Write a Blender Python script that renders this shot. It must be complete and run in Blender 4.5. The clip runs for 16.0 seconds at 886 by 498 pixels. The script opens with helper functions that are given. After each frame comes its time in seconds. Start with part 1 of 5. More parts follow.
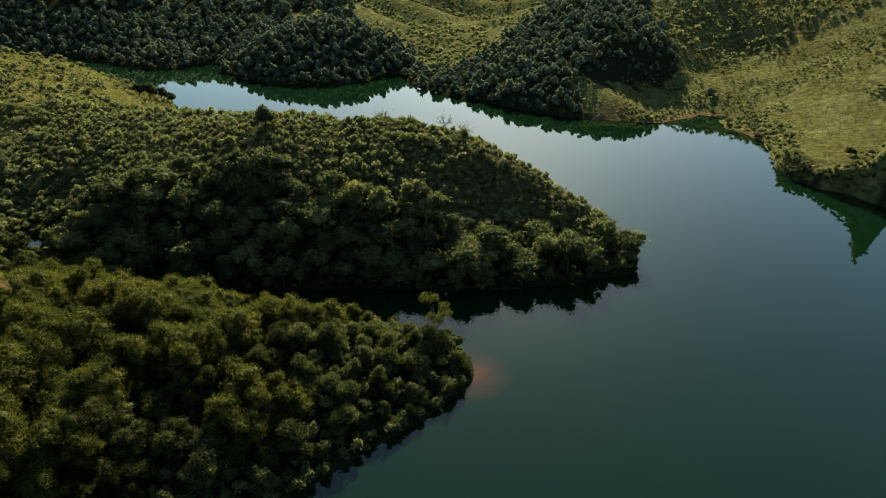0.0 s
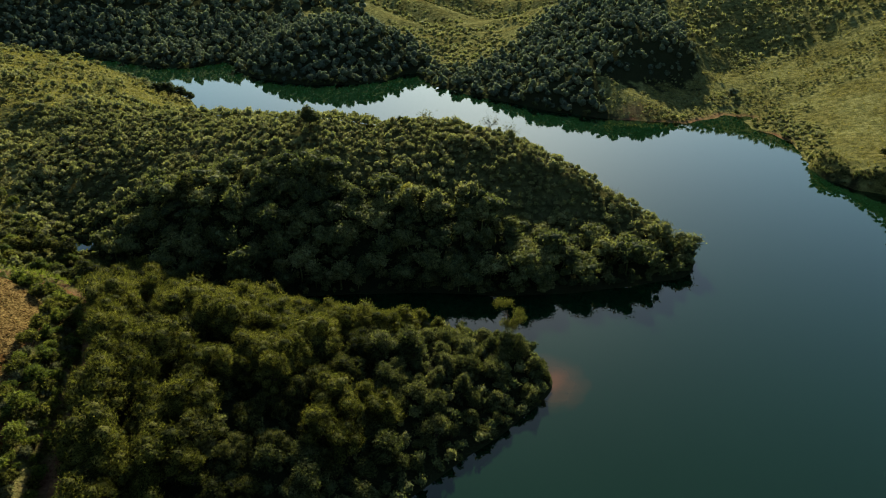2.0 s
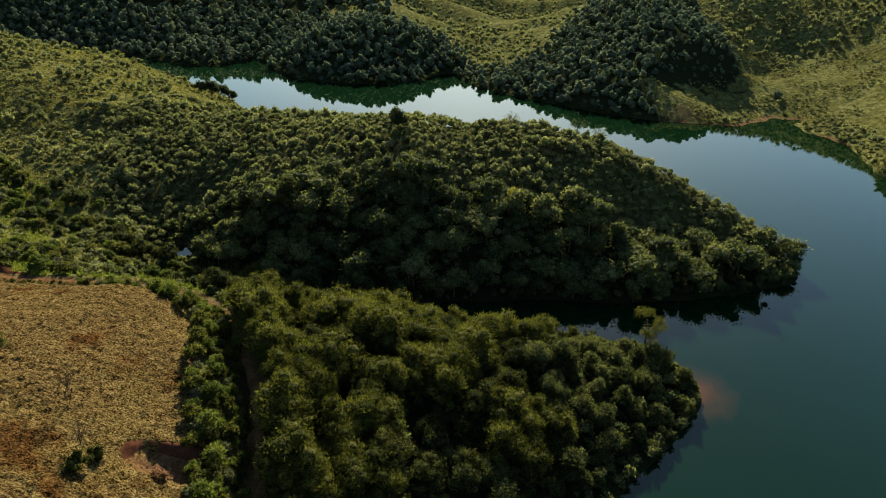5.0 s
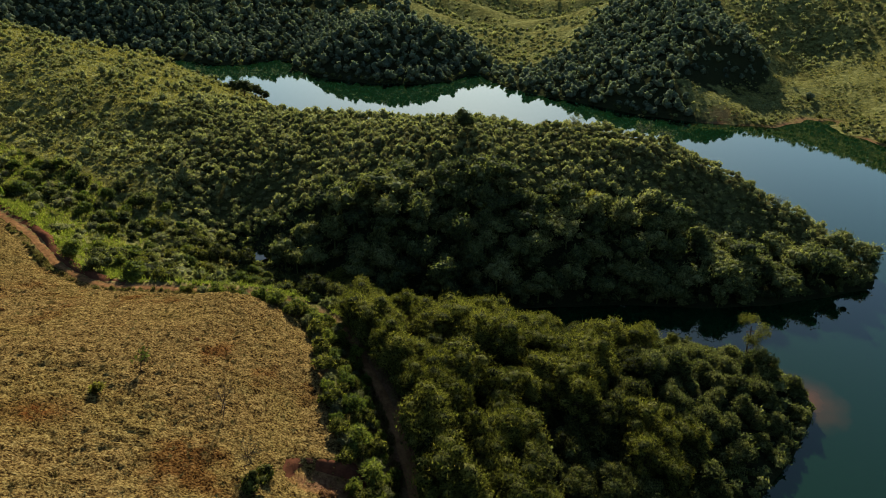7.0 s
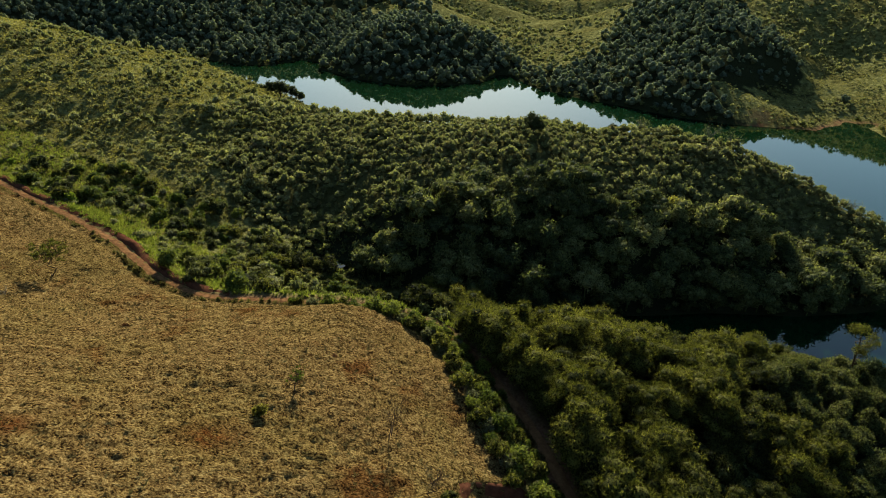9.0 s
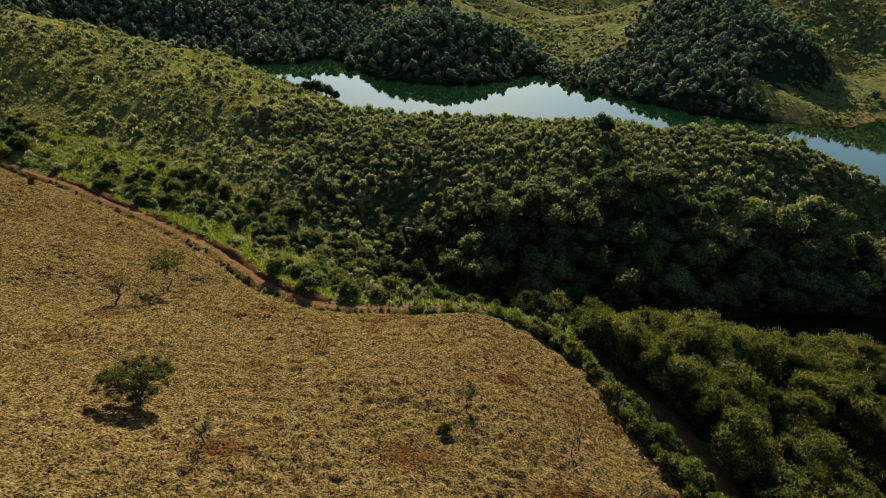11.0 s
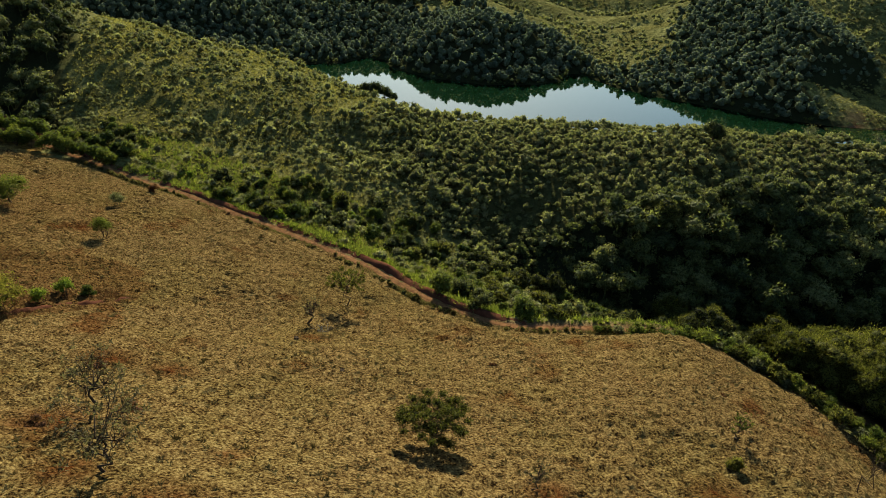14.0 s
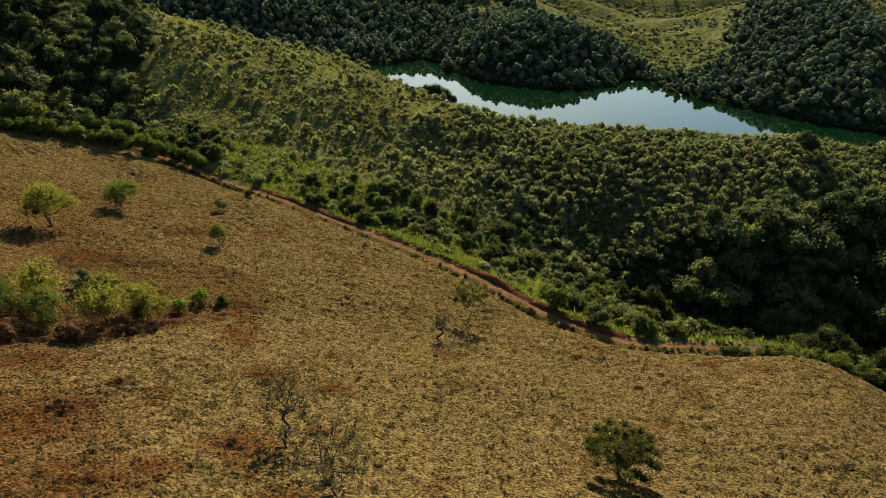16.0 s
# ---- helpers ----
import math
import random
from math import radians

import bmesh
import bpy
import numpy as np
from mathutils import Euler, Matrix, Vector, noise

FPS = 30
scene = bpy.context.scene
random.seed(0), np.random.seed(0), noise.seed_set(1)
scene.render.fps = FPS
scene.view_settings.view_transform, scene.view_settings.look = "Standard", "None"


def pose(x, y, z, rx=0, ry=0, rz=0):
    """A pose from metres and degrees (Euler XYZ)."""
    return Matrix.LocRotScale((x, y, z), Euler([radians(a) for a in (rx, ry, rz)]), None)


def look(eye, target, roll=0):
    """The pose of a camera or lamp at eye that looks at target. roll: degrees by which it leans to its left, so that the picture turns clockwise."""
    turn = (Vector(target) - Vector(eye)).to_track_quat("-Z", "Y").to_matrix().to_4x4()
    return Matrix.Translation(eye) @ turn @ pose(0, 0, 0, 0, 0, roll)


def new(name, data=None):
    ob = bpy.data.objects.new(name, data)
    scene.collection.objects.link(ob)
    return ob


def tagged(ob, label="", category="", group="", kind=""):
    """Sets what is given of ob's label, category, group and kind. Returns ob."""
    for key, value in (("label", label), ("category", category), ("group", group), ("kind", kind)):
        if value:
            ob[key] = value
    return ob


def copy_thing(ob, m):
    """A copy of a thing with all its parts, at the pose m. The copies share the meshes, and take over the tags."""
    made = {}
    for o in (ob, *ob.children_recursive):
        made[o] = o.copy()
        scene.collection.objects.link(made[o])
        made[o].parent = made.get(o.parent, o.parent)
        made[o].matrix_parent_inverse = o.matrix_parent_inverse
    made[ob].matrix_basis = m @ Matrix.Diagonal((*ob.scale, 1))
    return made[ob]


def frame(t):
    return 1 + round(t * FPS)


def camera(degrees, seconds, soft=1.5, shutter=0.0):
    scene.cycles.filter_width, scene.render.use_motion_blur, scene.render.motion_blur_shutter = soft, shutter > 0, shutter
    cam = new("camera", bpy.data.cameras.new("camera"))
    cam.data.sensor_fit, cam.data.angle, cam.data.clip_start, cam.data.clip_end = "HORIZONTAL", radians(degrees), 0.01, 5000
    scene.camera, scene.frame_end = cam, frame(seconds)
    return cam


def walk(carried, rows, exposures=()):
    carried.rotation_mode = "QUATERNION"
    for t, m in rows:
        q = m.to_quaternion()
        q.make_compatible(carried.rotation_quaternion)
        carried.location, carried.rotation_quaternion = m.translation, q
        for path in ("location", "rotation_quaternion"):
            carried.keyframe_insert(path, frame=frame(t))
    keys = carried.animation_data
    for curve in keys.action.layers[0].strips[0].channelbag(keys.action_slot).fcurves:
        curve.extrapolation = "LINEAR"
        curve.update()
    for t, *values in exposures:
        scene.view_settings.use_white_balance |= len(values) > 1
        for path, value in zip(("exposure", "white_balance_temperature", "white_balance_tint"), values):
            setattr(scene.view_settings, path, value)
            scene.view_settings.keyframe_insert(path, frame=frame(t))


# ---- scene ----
cam = camera(70.5, 16.0, soft=0.4)
PATH = [
    (0, (2.878, 0.632, 60.609), (2.815, 2.415, 59.706), 0.6),
    (0.5, (-0.267, 0.993, 60.597), (-0.318, 2.776, 59.693), 0.8),
    (1, (-3.644, 1.394, 60.578), (-3.688, 3.178, 59.674), 0.8),
    (1.5, (-6.997, 1.78, 60.546), (-7.03, 3.562, 59.64), 1.0),
    (2, (-10.575, 2.232, 60.492), (-10.602, 4.014, 59.585), 1.0),
    (2.5, (-14.181, 2.576, 60.419), (-14.196, 4.359, 59.512), 1.2),
    (3, (-18.038, 3.008, 60.349), (-18.047, 4.791, 59.443), 1.2),
    (3.5, (-21.927, 3.436, 60.267), (-21.923, 5.219, 59.36), 1.3),
    (4, (-26.005, 3.966, 60.19), (-25.997, 5.748, 59.282), 1.4),
    (6.3, (-45.007, 6.312, 59.54), (-44.961, 8.093, 58.631), 2.2),
    (6.5, (-46.679, 6.557, 59.518), (-46.63, 8.338, 58.608), 2.2),
    (7, (-50.9, 7.278, 59.411), (-50.848, 9.058, 58.5), 2.2),
    (7.5, (-54.894, 8.0, 59.255), (-54.834, 9.78, 58.344), 2.3),
    (8, (-59.007, 8.786, 59.154), (-58.945, 10.565, 58.243), 2.3),
    (8.5, (-63.032, 9.556, 59.014), (-62.96, 11.335, 58.102), 2.5),
    (9, (-67.225, 10.32, 58.965), (-67.151, 12.098, 58.054), 2.5),
    (9.2, (-68.879, 10.564, 58.963), (-68.798, 12.342, 58.052), 2.6),
    (11.3, (-86.635, 12.57, 59.551), (-86.529, 14.339, 58.625), 2.5),
    (11.5, (-88.342, 12.863, 59.561), (-88.233, 14.633, 58.638), 2.8),
    (12, (-92.59, 13.718, 59.524), (-92.478, 15.487, 58.598), 2.8),
    (12.5, (-96.466, 14.564, 59.432), (-96.347, 16.333, 58.506), 2.9),
    (13, (-100.629, 15.392, 59.383), (-100.507, 17.159, 58.454), 2.8),
    (13.5, (-104.512, 16.174, 59.385), (-104.381, 17.94, 58.455), 3.0),
    (14, (-108.723, 16.976, 59.412), (-108.588, 18.74, 58.481), 3.0),
    (14.5, (-112.602, 17.659, 59.47), (-112.459, 19.422, 58.536), 3.3),
    (15, (-116.233, 18.42, 59.61), (-116.111, 20.184, 58.674), 3.0),
    (15.5, (-118.931, 18.984, 59.787), (-118.839, 20.748, 58.849), 3.2),
    (16, (-121.183, 19.413, 59.917), (-121.116, 21.177, 58.978), 3.1),
]
walk(cam, [(t, look(eye, target, roll)) for t, eye, target, roll in PATH], exposures=[(0, 1.55, 6000, -3), (16, 1.47, 6000, -3)])

# ---- sky and sun ----
SUN_HEIGHT, SUN_TURN = 26.0, 2.5
sky = bpy.data.worlds.new("sky")
scene.world = sky
sky.use_nodes = True
air = sky.node_tree.nodes.new("ShaderNodeTexSky")
air.sky_type, air.sun_disc = "NISHITA", False
air.sun_elevation, air.sun_rotation = radians(SUN_HEIGHT), radians(SUN_TURN)
air.air_density, air.dust_density, air.ozone_density = 1.3, 0.65, 2.8
sky.node_tree.nodes["Background"].inputs["Strength"].default_value = 0.058
sky.node_tree.links.new(air.outputs[0], sky.node_tree.nodes["Background"].inputs["Color"])
sun = new("sun", bpy.data.lights.new("sun", "SUN"))
sun.data.energy, sun.data.angle, sun.data.color = 5.0, radians(0.55), (1.0, 0.89, 0.71)
sun.matrix_world = look((90 * math.sin(radians(SUN_TURN)), 90 * math.cos(radians(SUN_TURN)), 90 * math.tan(radians(SUN_HEIGHT))), (0, 0, 0))

# ---- materials ----


def material(name, rough=0.8, spec=0.3):
    m = bpy.data.materials.new(name)
    m.use_nodes = True
    b = m.node_tree.nodes["Principled BSDF"]
    b.inputs["Roughness"].default_value = rough
    b.inputs["Specular IOR Level"].default_value = spec
    return m, m.node_tree, b


def noise_node(nt, scale, detail=4.0, rough=0.6, stretch=(1, 1, 1)):
    geo = nt.nodes.new("ShaderNodeNewGeometry")
    mp = nt.nodes.new("ShaderNodeMapping")
    mp.inputs["Scale"].default_value = stretch
    n = nt.nodes.new("ShaderNodeTexNoise")
    n.inputs["Scale"].default_value, n.inputs["Detail"].default_value, n.inputs["Roughness"].default_value = scale, detail, rough
    nt.links.new(geo.outputs["Position"], mp.inputs[0])
    nt.links.new(mp.outputs[0], n.inputs["Vector"])
    return n.outputs["Fac"]


def ramp(nt, fac, stops):
    r = nt.nodes.new("ShaderNodeValToRGB")
    el = r.color_ramp.elements
    while len(el) < len(stops):
        el.new(0.5)
    for e, (p, c) in zip(el, stops):
        e.position, e.color = p, (*c, 1)
    nt.links.new(fac, r.inputs[0])
    return r.outputs[0]


def mix(nt, fac, a, b, kind="MIX"):
    n = nt.nodes.new("ShaderNodeMix")
    n.data_type, n.blend_type = "RGBA", kind
    for sock, v in ((n.inputs[0], fac), (n.inputs[6], a), (n.inputs[7], b)):
        if isinstance(v, (int, float)):
            sock.default_value = v
        elif isinstance(v, tuple):
            sock.default_value = (*v, 1)
        else:
            nt.links.new(v, sock)
    return n.outputs[2]


def maths(nt, op, a, b=0.0):
    n = nt.nodes.new("ShaderNodeMath")
    n.operation = op
    for sock, v in zip(n.inputs, (a, b)):
        if isinstance(v, (int, float)):
            sock.default_value = v
        else:
            nt.links.new(v, sock)
    return n.outputs[0]


def attribute(nt, name):
    a = nt.nodes.new("ShaderNodeAttribute")
    a.attribute_name = name
    return a.outputs["Fac"]


def bump(nt, bsdf, fac, strength, distance):
    b = nt.nodes.new("ShaderNodeBump")
    b.inputs["Strength"].default_value, b.inputs["Distance"].default_value = strength, distance
    nt.links.new(fac, b.inputs["Height"])
    nt.links.new(b.outputs[0], bsdf.inputs["Normal"])


def leaves(name, stops, own, through_light=0.45, rough=0.75, spec=0.04, vary=0.2, grain=4.5, gap_shade=0.3):
    """Foliage that lets some light through; its tint differs from plant to plant (own: by object, else by the plant's
    tint in the mesh).
    grain: leaf clusters to the metre, with the shade between them painted darker into the colour."""
    m, nt, b = material(name, rough, spec)
    if own:
        pick = nt.nodes.new("ShaderNodeObjectInfo").outputs["Random"]
    else:
        pick = attribute(nt, "tint")
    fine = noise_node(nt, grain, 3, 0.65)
    bump(nt, b, fine, 1.0, 0.9 / grain)
    each = nt.nodes.new("ShaderNodeNewGeometry").outputs["Random Per Island"]
    pick = maths(nt, "ADD", maths(nt, "MULTIPLY", pick, 0.7 - vary), maths(nt, "ADD", maths(nt, "MULTIPLY", noise_node(nt, 0.9, 3), 0.3), maths(nt, "MULTIPLY", each, vary)))
    col = ramp(nt, pick, stops)
    # shade between leaf clusters, multiplied into the leaf colour
    col = mix(nt, 1.0, col, ramp(nt, fine, [(0.4, (gap_shade, gap_shade, gap_shade)), (0.5, (0.8, 0.8, 0.8)), (0.6, (1, 1, 1))]), "MULTIPLY")
    nt.links.new(col, b.inputs["Base Color"])
    tr = nt.nodes.new("ShaderNodeBsdfTranslucent")
    nt.links.new(mix(nt, 1.0, col, (1.4, 1.45, 0.8), "MULTIPLY"), tr.inputs["Color"])
    mx = nt.nodes.new("ShaderNodeMixShader")
    mx.inputs[0].default_value = through_light
    nt.links.new(b.outputs[0], mx.inputs[1])
    nt.links.new(tr.outputs[0], mx.inputs[2])
    nt.links.new(mx.outputs[0], nt.nodes["Material Output"].inputs["Surface"])
    return m


FOREST_TONES = [(0.25, (0.018, 0.02, 0.007)), (0.42, (0.037, 0.04, 0.012)), (0.58, (0.07, 0.069, 0.019)), (0.75, (0.128, 0.115, 0.034))]
POINT_TONES = [(0.25, (0.04, 0.044, 0.015)), (0.45, (0.075, 0.078, 0.024)), (0.6, (0.11, 0.108, 0.035)), (0.75, (0.16, 0.15, 0.06))]
# lighter copy of the forest greens, fill light for the shaded woods painted in
LIFTED_SHORE_TONES = [(0.25, (0.045, 0.051, 0.022)), (0.45, (0.088, 0.095, 0.035)), (0.6, (0.14, 0.138, 0.048)), (0.75, (0.2, 0.185, 0.074))]
# far greens lifted pale and bluish: the air's haze is put into the colour
FAR_HAZE_TONES = [(0.25, (0.1, 0.118, 0.085)), (0.5, (0.135, 0.15, 0.1)), (0.75, (0.175, 0.185, 0.12))]
SCRUB_TONES = [(0.22, (0.15, 0.12, 0.066)), (0.36, (0.105, 0.11, 0.047)), (0.54, (0.178, 0.17, 0.066)), (0.72, (0.26, 0.235, 0.115))]
GREEN_TONES = [(0.2, (0.05, 0.063, 0.013)), (0.5, (0.095, 0.108, 0.02)), (0.8, (0.165, 0.165, 0.03))]
DRY_TONES = [(0.3, (0.064, 0.046, 0.018)), (0.5, (0.102, 0.076, 0.032)), (0.7, (0.16, 0.124, 0.056))]
leaf_tree = leaves("tree leaves", FOREST_TONES, True, 0.5, vary=0.42, gap_shade=0.12)
leaf_point = leaves("small grey-green leaves", POINT_TONES, True, 0.45, vary=0.42, gap_shade=0.12)
leaf_feather = leaves("feathery yellow-green leaves", [(0.25, (0.046, 0.047, 0.01)), (0.5, (0.09, 0.086, 0.018)), (0.75, (0.155, 0.138, 0.032))], True, 0.5, vary=0.42, gap_shade=0.12)
leaf_forest = leaves("forest leaves", LIFTED_SHORE_TONES, False, vary=0.25, grain=3.2)
leaf_far = leaves("hazy far forest leaves", FAR_HAZE_TONES, False, 0.5, 0.8, 0.02, 0.15, 1.5, 0.55)
leaf_scrub = leaves("scrub leaves", SCRUB_TONES, False, 0.45, grain=3.2, gap_shade=0.5, vary=0.3)
leaf_green = leaves("green leaves", GREEN_TONES, True)
leaf_bright = leaves("bright green leaves", [(0.2, (0.14, 0.18, 0.02)), (0.8, (0.22, 0.25, 0.03))], True)
leaf_yellow = leaves("yellow green leaves", [(0.25, (0.105, 0.094, 0.02)), (0.75, (0.2, 0.17, 0.04))], True, 0.75, gap_shade=0.45)
leaf_grey = leaves("grey green leaves", [(0.2, (0.11, 0.107, 0.052)), (0.8, (0.185, 0.17, 0.09))], True)
leaf_twig = leaves("dry grey-brown twigs and leaves", [(0.2, (0.07, 0.056, 0.032)), (0.8, (0.13, 0.105, 0.058))], True, 0.4, 0.9, 0.0)
leaf_red = leaves("dry red-brown leaves", [(0.2, (0.1, 0.042, 0.02)), (0.8, (0.18, 0.085, 0.036))], True, 0.35, 0.9, 0.04)
blade_dry = leaves("dry grass", DRY_TONES, False, 0.5, 0.95, 0.0, gap_shade=0.6)
blade_red = leaves("withered brush", [(0.25, (0.08, 0.034, 0.015)), (0.75, (0.2, 0.095, 0.042))], False, 0.35, 0.95, 0.0, gap_shade=0.6)
blade_herb = leaves("fresh herbs", [(0.25, (0.085, 0.098, 0.02)), (0.5, (0.15, 0.165, 0.03)), (0.75, (0.23, 0.23, 0.045))], False, 0.5, 0.85, 0.02, gap_shade=0.5)
leaf_brush = leaves("dry dark brush", [(0.25, (0.06, 0.045, 0.018)), (0.5, (0.105, 0.085, 0.03)), (0.75, (0.16, 0.13, 0.048))], False, 0.45, 0.9, 0.0)
blade_green = leaves("green grass", [(0.25, (0.115, 0.1, 0.03)), (0.5, (0.185, 0.16, 0.05)), (0.75, (0.27, 0.222, 0.08))], False, 0.5, 0.85, 0.02, gap_shade=0.6)


def bark_material(name, dark, light):
    m, nt, b = material(name, 1.0, 0.0)
    f = noise_node(nt, 6.0, 6, 0.7, (1, 1, 0.25))
    nt.links.new(ramp(nt, f, [(0.3, dark), (0.7, light)]), b.inputs["Base Color"])
    bump(nt, b, f, 0.6, 0.05)
    return m


bark = bark_material("bark", (0.028, 0.018, 0.011), (0.085, 0.058, 0.038))
bark_pale = bark_material("pale bark", (0.06, 0.05, 0.038), (0.17, 0.145, 0.115))


def ground_material():
    """Pasture, green scrub, bare soil and forest floor, by the land cover kept in the mesh."""
    m, nt, b = material("ground cover", 1.0, 0.0)
    fine, mid, broad = noise_node(nt, 3.2, 6, 0.7), noise_node(nt, 0.5, 5, 0.65), noise_node(nt, 0.07, 4, 0.6)
    # forest floor, its colour darkened to paint in the shade under the crowns
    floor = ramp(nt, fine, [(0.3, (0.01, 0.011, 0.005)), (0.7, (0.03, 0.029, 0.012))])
    dry = ramp(nt, maths(nt, "ADD", maths(nt, "MULTIPLY", fine, 0.5), maths(nt, "MULTIPLY", mid, 0.5)),
               [(0.38, (0.04, 0.022, 0.006)), (0.46, (0.1, 0.056, 0.015)), (0.53, (0.19, 0.108, 0.028)), (0.62, (0.33, 0.205, 0.06))])
    dry = mix(nt, maths(nt, "MULTIPLY", ramp(nt, broad, [(0.45, (0, 0, 0)), (0.65, (1, 1, 1))]), 0.2), dry, (0.15, 0.12, 0.04))
    dry = mix(nt, maths(nt, "MULTIPLY", ramp(nt, noise_node(nt, 0.11, 3), [(0.56, (0, 0, 0)), (0.66, (1, 1, 1))]), 0.6), dry, (0.12, 0.065, 0.035))
    green = ramp(nt, maths(nt, "ADD", maths(nt, "MULTIPLY", mid, 0.6), maths(nt, "MULTIPLY", fine, 0.4)),
                 [(0.4, (0.05, 0.049, 0.017)), (0.5, (0.115, 0.106, 0.036)), (0.6, (0.195, 0.172, 0.064))])
    green = mix(nt, ramp(nt, broad, [(0.4, (0, 0, 0)), (0.6, (0.7, 0.7, 0.7))]), green, mix(nt, 1.0, green, (0.66, 0.6, 0.48), "MULTIPLY"))
    soil = ramp(nt, fine, [(0.3, (0.07, 0.03, 0.016)), (0.7, (0.18, 0.09, 0.05))])
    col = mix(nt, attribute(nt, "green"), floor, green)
    col = mix(nt, attribute(nt, "dry"), col, dry)
    col = mix(nt, attribute(nt, "soil"), col, soil)
    nt.links.new(col, b.inputs["Base Color"])
    bump(nt, b, maths(nt, "ADD", maths(nt, "MULTIPLY", fine, 0.8), mid), 1.0, 0.45)
    return m


def soil_material(name, dark, light):
    m, nt, b = material(name, 1.0, 0.0)
    f = noise_node(nt, 1.2, 7, 0.7)
    nt.links.new(ramp(nt, f, [(0.3, dark), (0.7, light)]), b.inputs["Base Color"])
    bump(nt, b, noise_node(nt, 5, 5), 0.6, 0.08)
    return m


def water_material(name, plume=None):
    m, nt, b = material(name, 0.02, 0.5)
    b.inputs["IOR"].default_value = 1.333
    col = ramp(nt, noise_node(nt, 0.03, 3), [(0.3, (0.0026, 0.0098, 0.0031)), (0.7, (0.003, 0.0112, 0.0037))])
    if plume:
        # stirred-up red mud off the point, thinning outwards
        geo = nt.nodes.new("ShaderNodeNewGeometry")
        away = nt.nodes.new("ShaderNodeVectorMath")
        away.operation = "DISTANCE"
        nt.links.new(geo.outputs["Position"], away.inputs[0])
        away.inputs[1].default_value = plume
        d = maths(nt, "ADD", away.outputs["Value"], maths(nt, "MULTIPLY", noise_node(nt, 0.35, 4), 4.0))
        col = mix(nt, ramp(nt, maths(nt, "DIVIDE", d, 11.5), [(0.3, (0.75, 0.75, 0.75)), (0.5, (0.3, 0.3, 0.3)), (0.78, (0, 0, 0))]), col, (0.07, 0.026, 0.008))
    nt.links.new(col, b.inputs["Base Color"])
    bump(nt, b, noise_node(nt, 1.1, 3, 0.5, (1, 1.6, 1)), 0.05, 0.02)
    return m


def mat_material():
    """Matted dry grass: straw and darker thatch, deepened in colour for the shade between clumps, faint green and
    reddish patches.
    """
    m, nt, b = material("matted dry grass", 1.0, 0.0)
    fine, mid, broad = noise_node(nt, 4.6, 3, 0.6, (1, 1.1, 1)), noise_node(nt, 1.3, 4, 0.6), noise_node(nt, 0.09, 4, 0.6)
    # lowest stops paint in the shade between clumps, top stop their highlights
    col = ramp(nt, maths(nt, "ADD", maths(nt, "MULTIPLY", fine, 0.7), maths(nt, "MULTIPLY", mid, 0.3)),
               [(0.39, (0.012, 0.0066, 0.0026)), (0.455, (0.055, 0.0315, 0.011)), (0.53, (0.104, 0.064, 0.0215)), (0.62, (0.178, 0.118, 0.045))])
    col = mix(nt, maths(nt, "MULTIPLY", ramp(nt, broad, [(0.45, (0, 0, 0)), (0.62, (1, 1, 1))]), 0.22), col, mix(nt, 1.0, col, (0.75, 0.95, 0.6), "MULTIPLY"))
    bare = maths(nt, "MULTIPLY", ramp(nt, noise_node(nt, 0.14, 4), [(0.57, (0, 0, 0)), (0.68, (1, 1, 1))]), 0.7)
    bare = maths(nt, "MAXIMUM", bare, maths(nt, "MULTIPLY", attribute(nt, "wither"), ramp(nt, mid, [(0.35, (0.3, 0.3, 0.3)), (0.6, (1, 1, 1))])))
    col = mix(nt, bare, col, mix(nt, 1.0, col, (0.5, 0.26, 0.22), "MULTIPLY"))
    nt.links.new(col, b.inputs["Base Color"])
    bump(nt, b, fine, 0.9, 0.25)
    return m


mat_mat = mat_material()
mat_ground = ground_material()
mat_road = soil_material("red dirt", (0.06, 0.026, 0.011), (0.2, 0.098, 0.042))
mat_bank = soil_material("cut earth bank", (0.04, 0.015, 0.009), (0.11, 0.042, 0.022))
mat_lake = water_material("lake water", (4.2, 78.0, 0.0))
mat_pond = water_material("pond water")

# ---- shape of the land: shore lines, crests and hollows as (x, y, height) ----
SHORE_NEAR = [(-70, -40, 0), (-60, 5, 0), (-45, 25, 0), (-32, 38, 0), (-22, 47, 0), (-14, 56, 0), (-9, 61, 0), (-3, 66.5, 0), (2, 72, 0), (5, 77, 0),
              (4, 83, 0), (0, 88, 0), (-8, 90, 0), (-20, 91.5, 0), (-35, 93.5, 0), (-48, 95.5, 0)]
SHORE_MIDDLE = [(-48, 98, 0), (-35, 101, 0), (-15, 103, 0), (0, 102.5, 0), (12, 104, 0), (25, 107.5, 0), (35, 111, 0), (39, 116, 0), (39, 122, 0),
                (36, 132, 0), (28, 147, 0), (16, 161, 0), (2, 173, 0), (-25, 188, 0), (-45, 192, 0), (-70, 199, 0), (-90, 212, 0), (-104, 227, 0), (-113, 243, 0),
                (-128, 260, 0), (-155, 276, 0), (-195, 291, 0), (-240, 300, 0)]
SHORE_FAR = [(-240, 330, 0), (-198, 328, 0), (-173, 315, 0), (-150, 303, 0), (-139, 306, 0), (-126, 320, 0), (-118, 317, 0), (-114, 300, 0),
             (-97, 283, 0), (-75, 274, 0), (-55, 277, 0), (-42, 285, 0), (-33, 301, 0), (-28, 299, 0), (-20, 277, 0), (-8, 264, 0), (11, 250, 0),
             (27, 237, 0), (45, 229, 0), (63, 226, 0), (72, 225, 0), (82, 231, 0), (92, 237, 0), (99, 236, 0)]
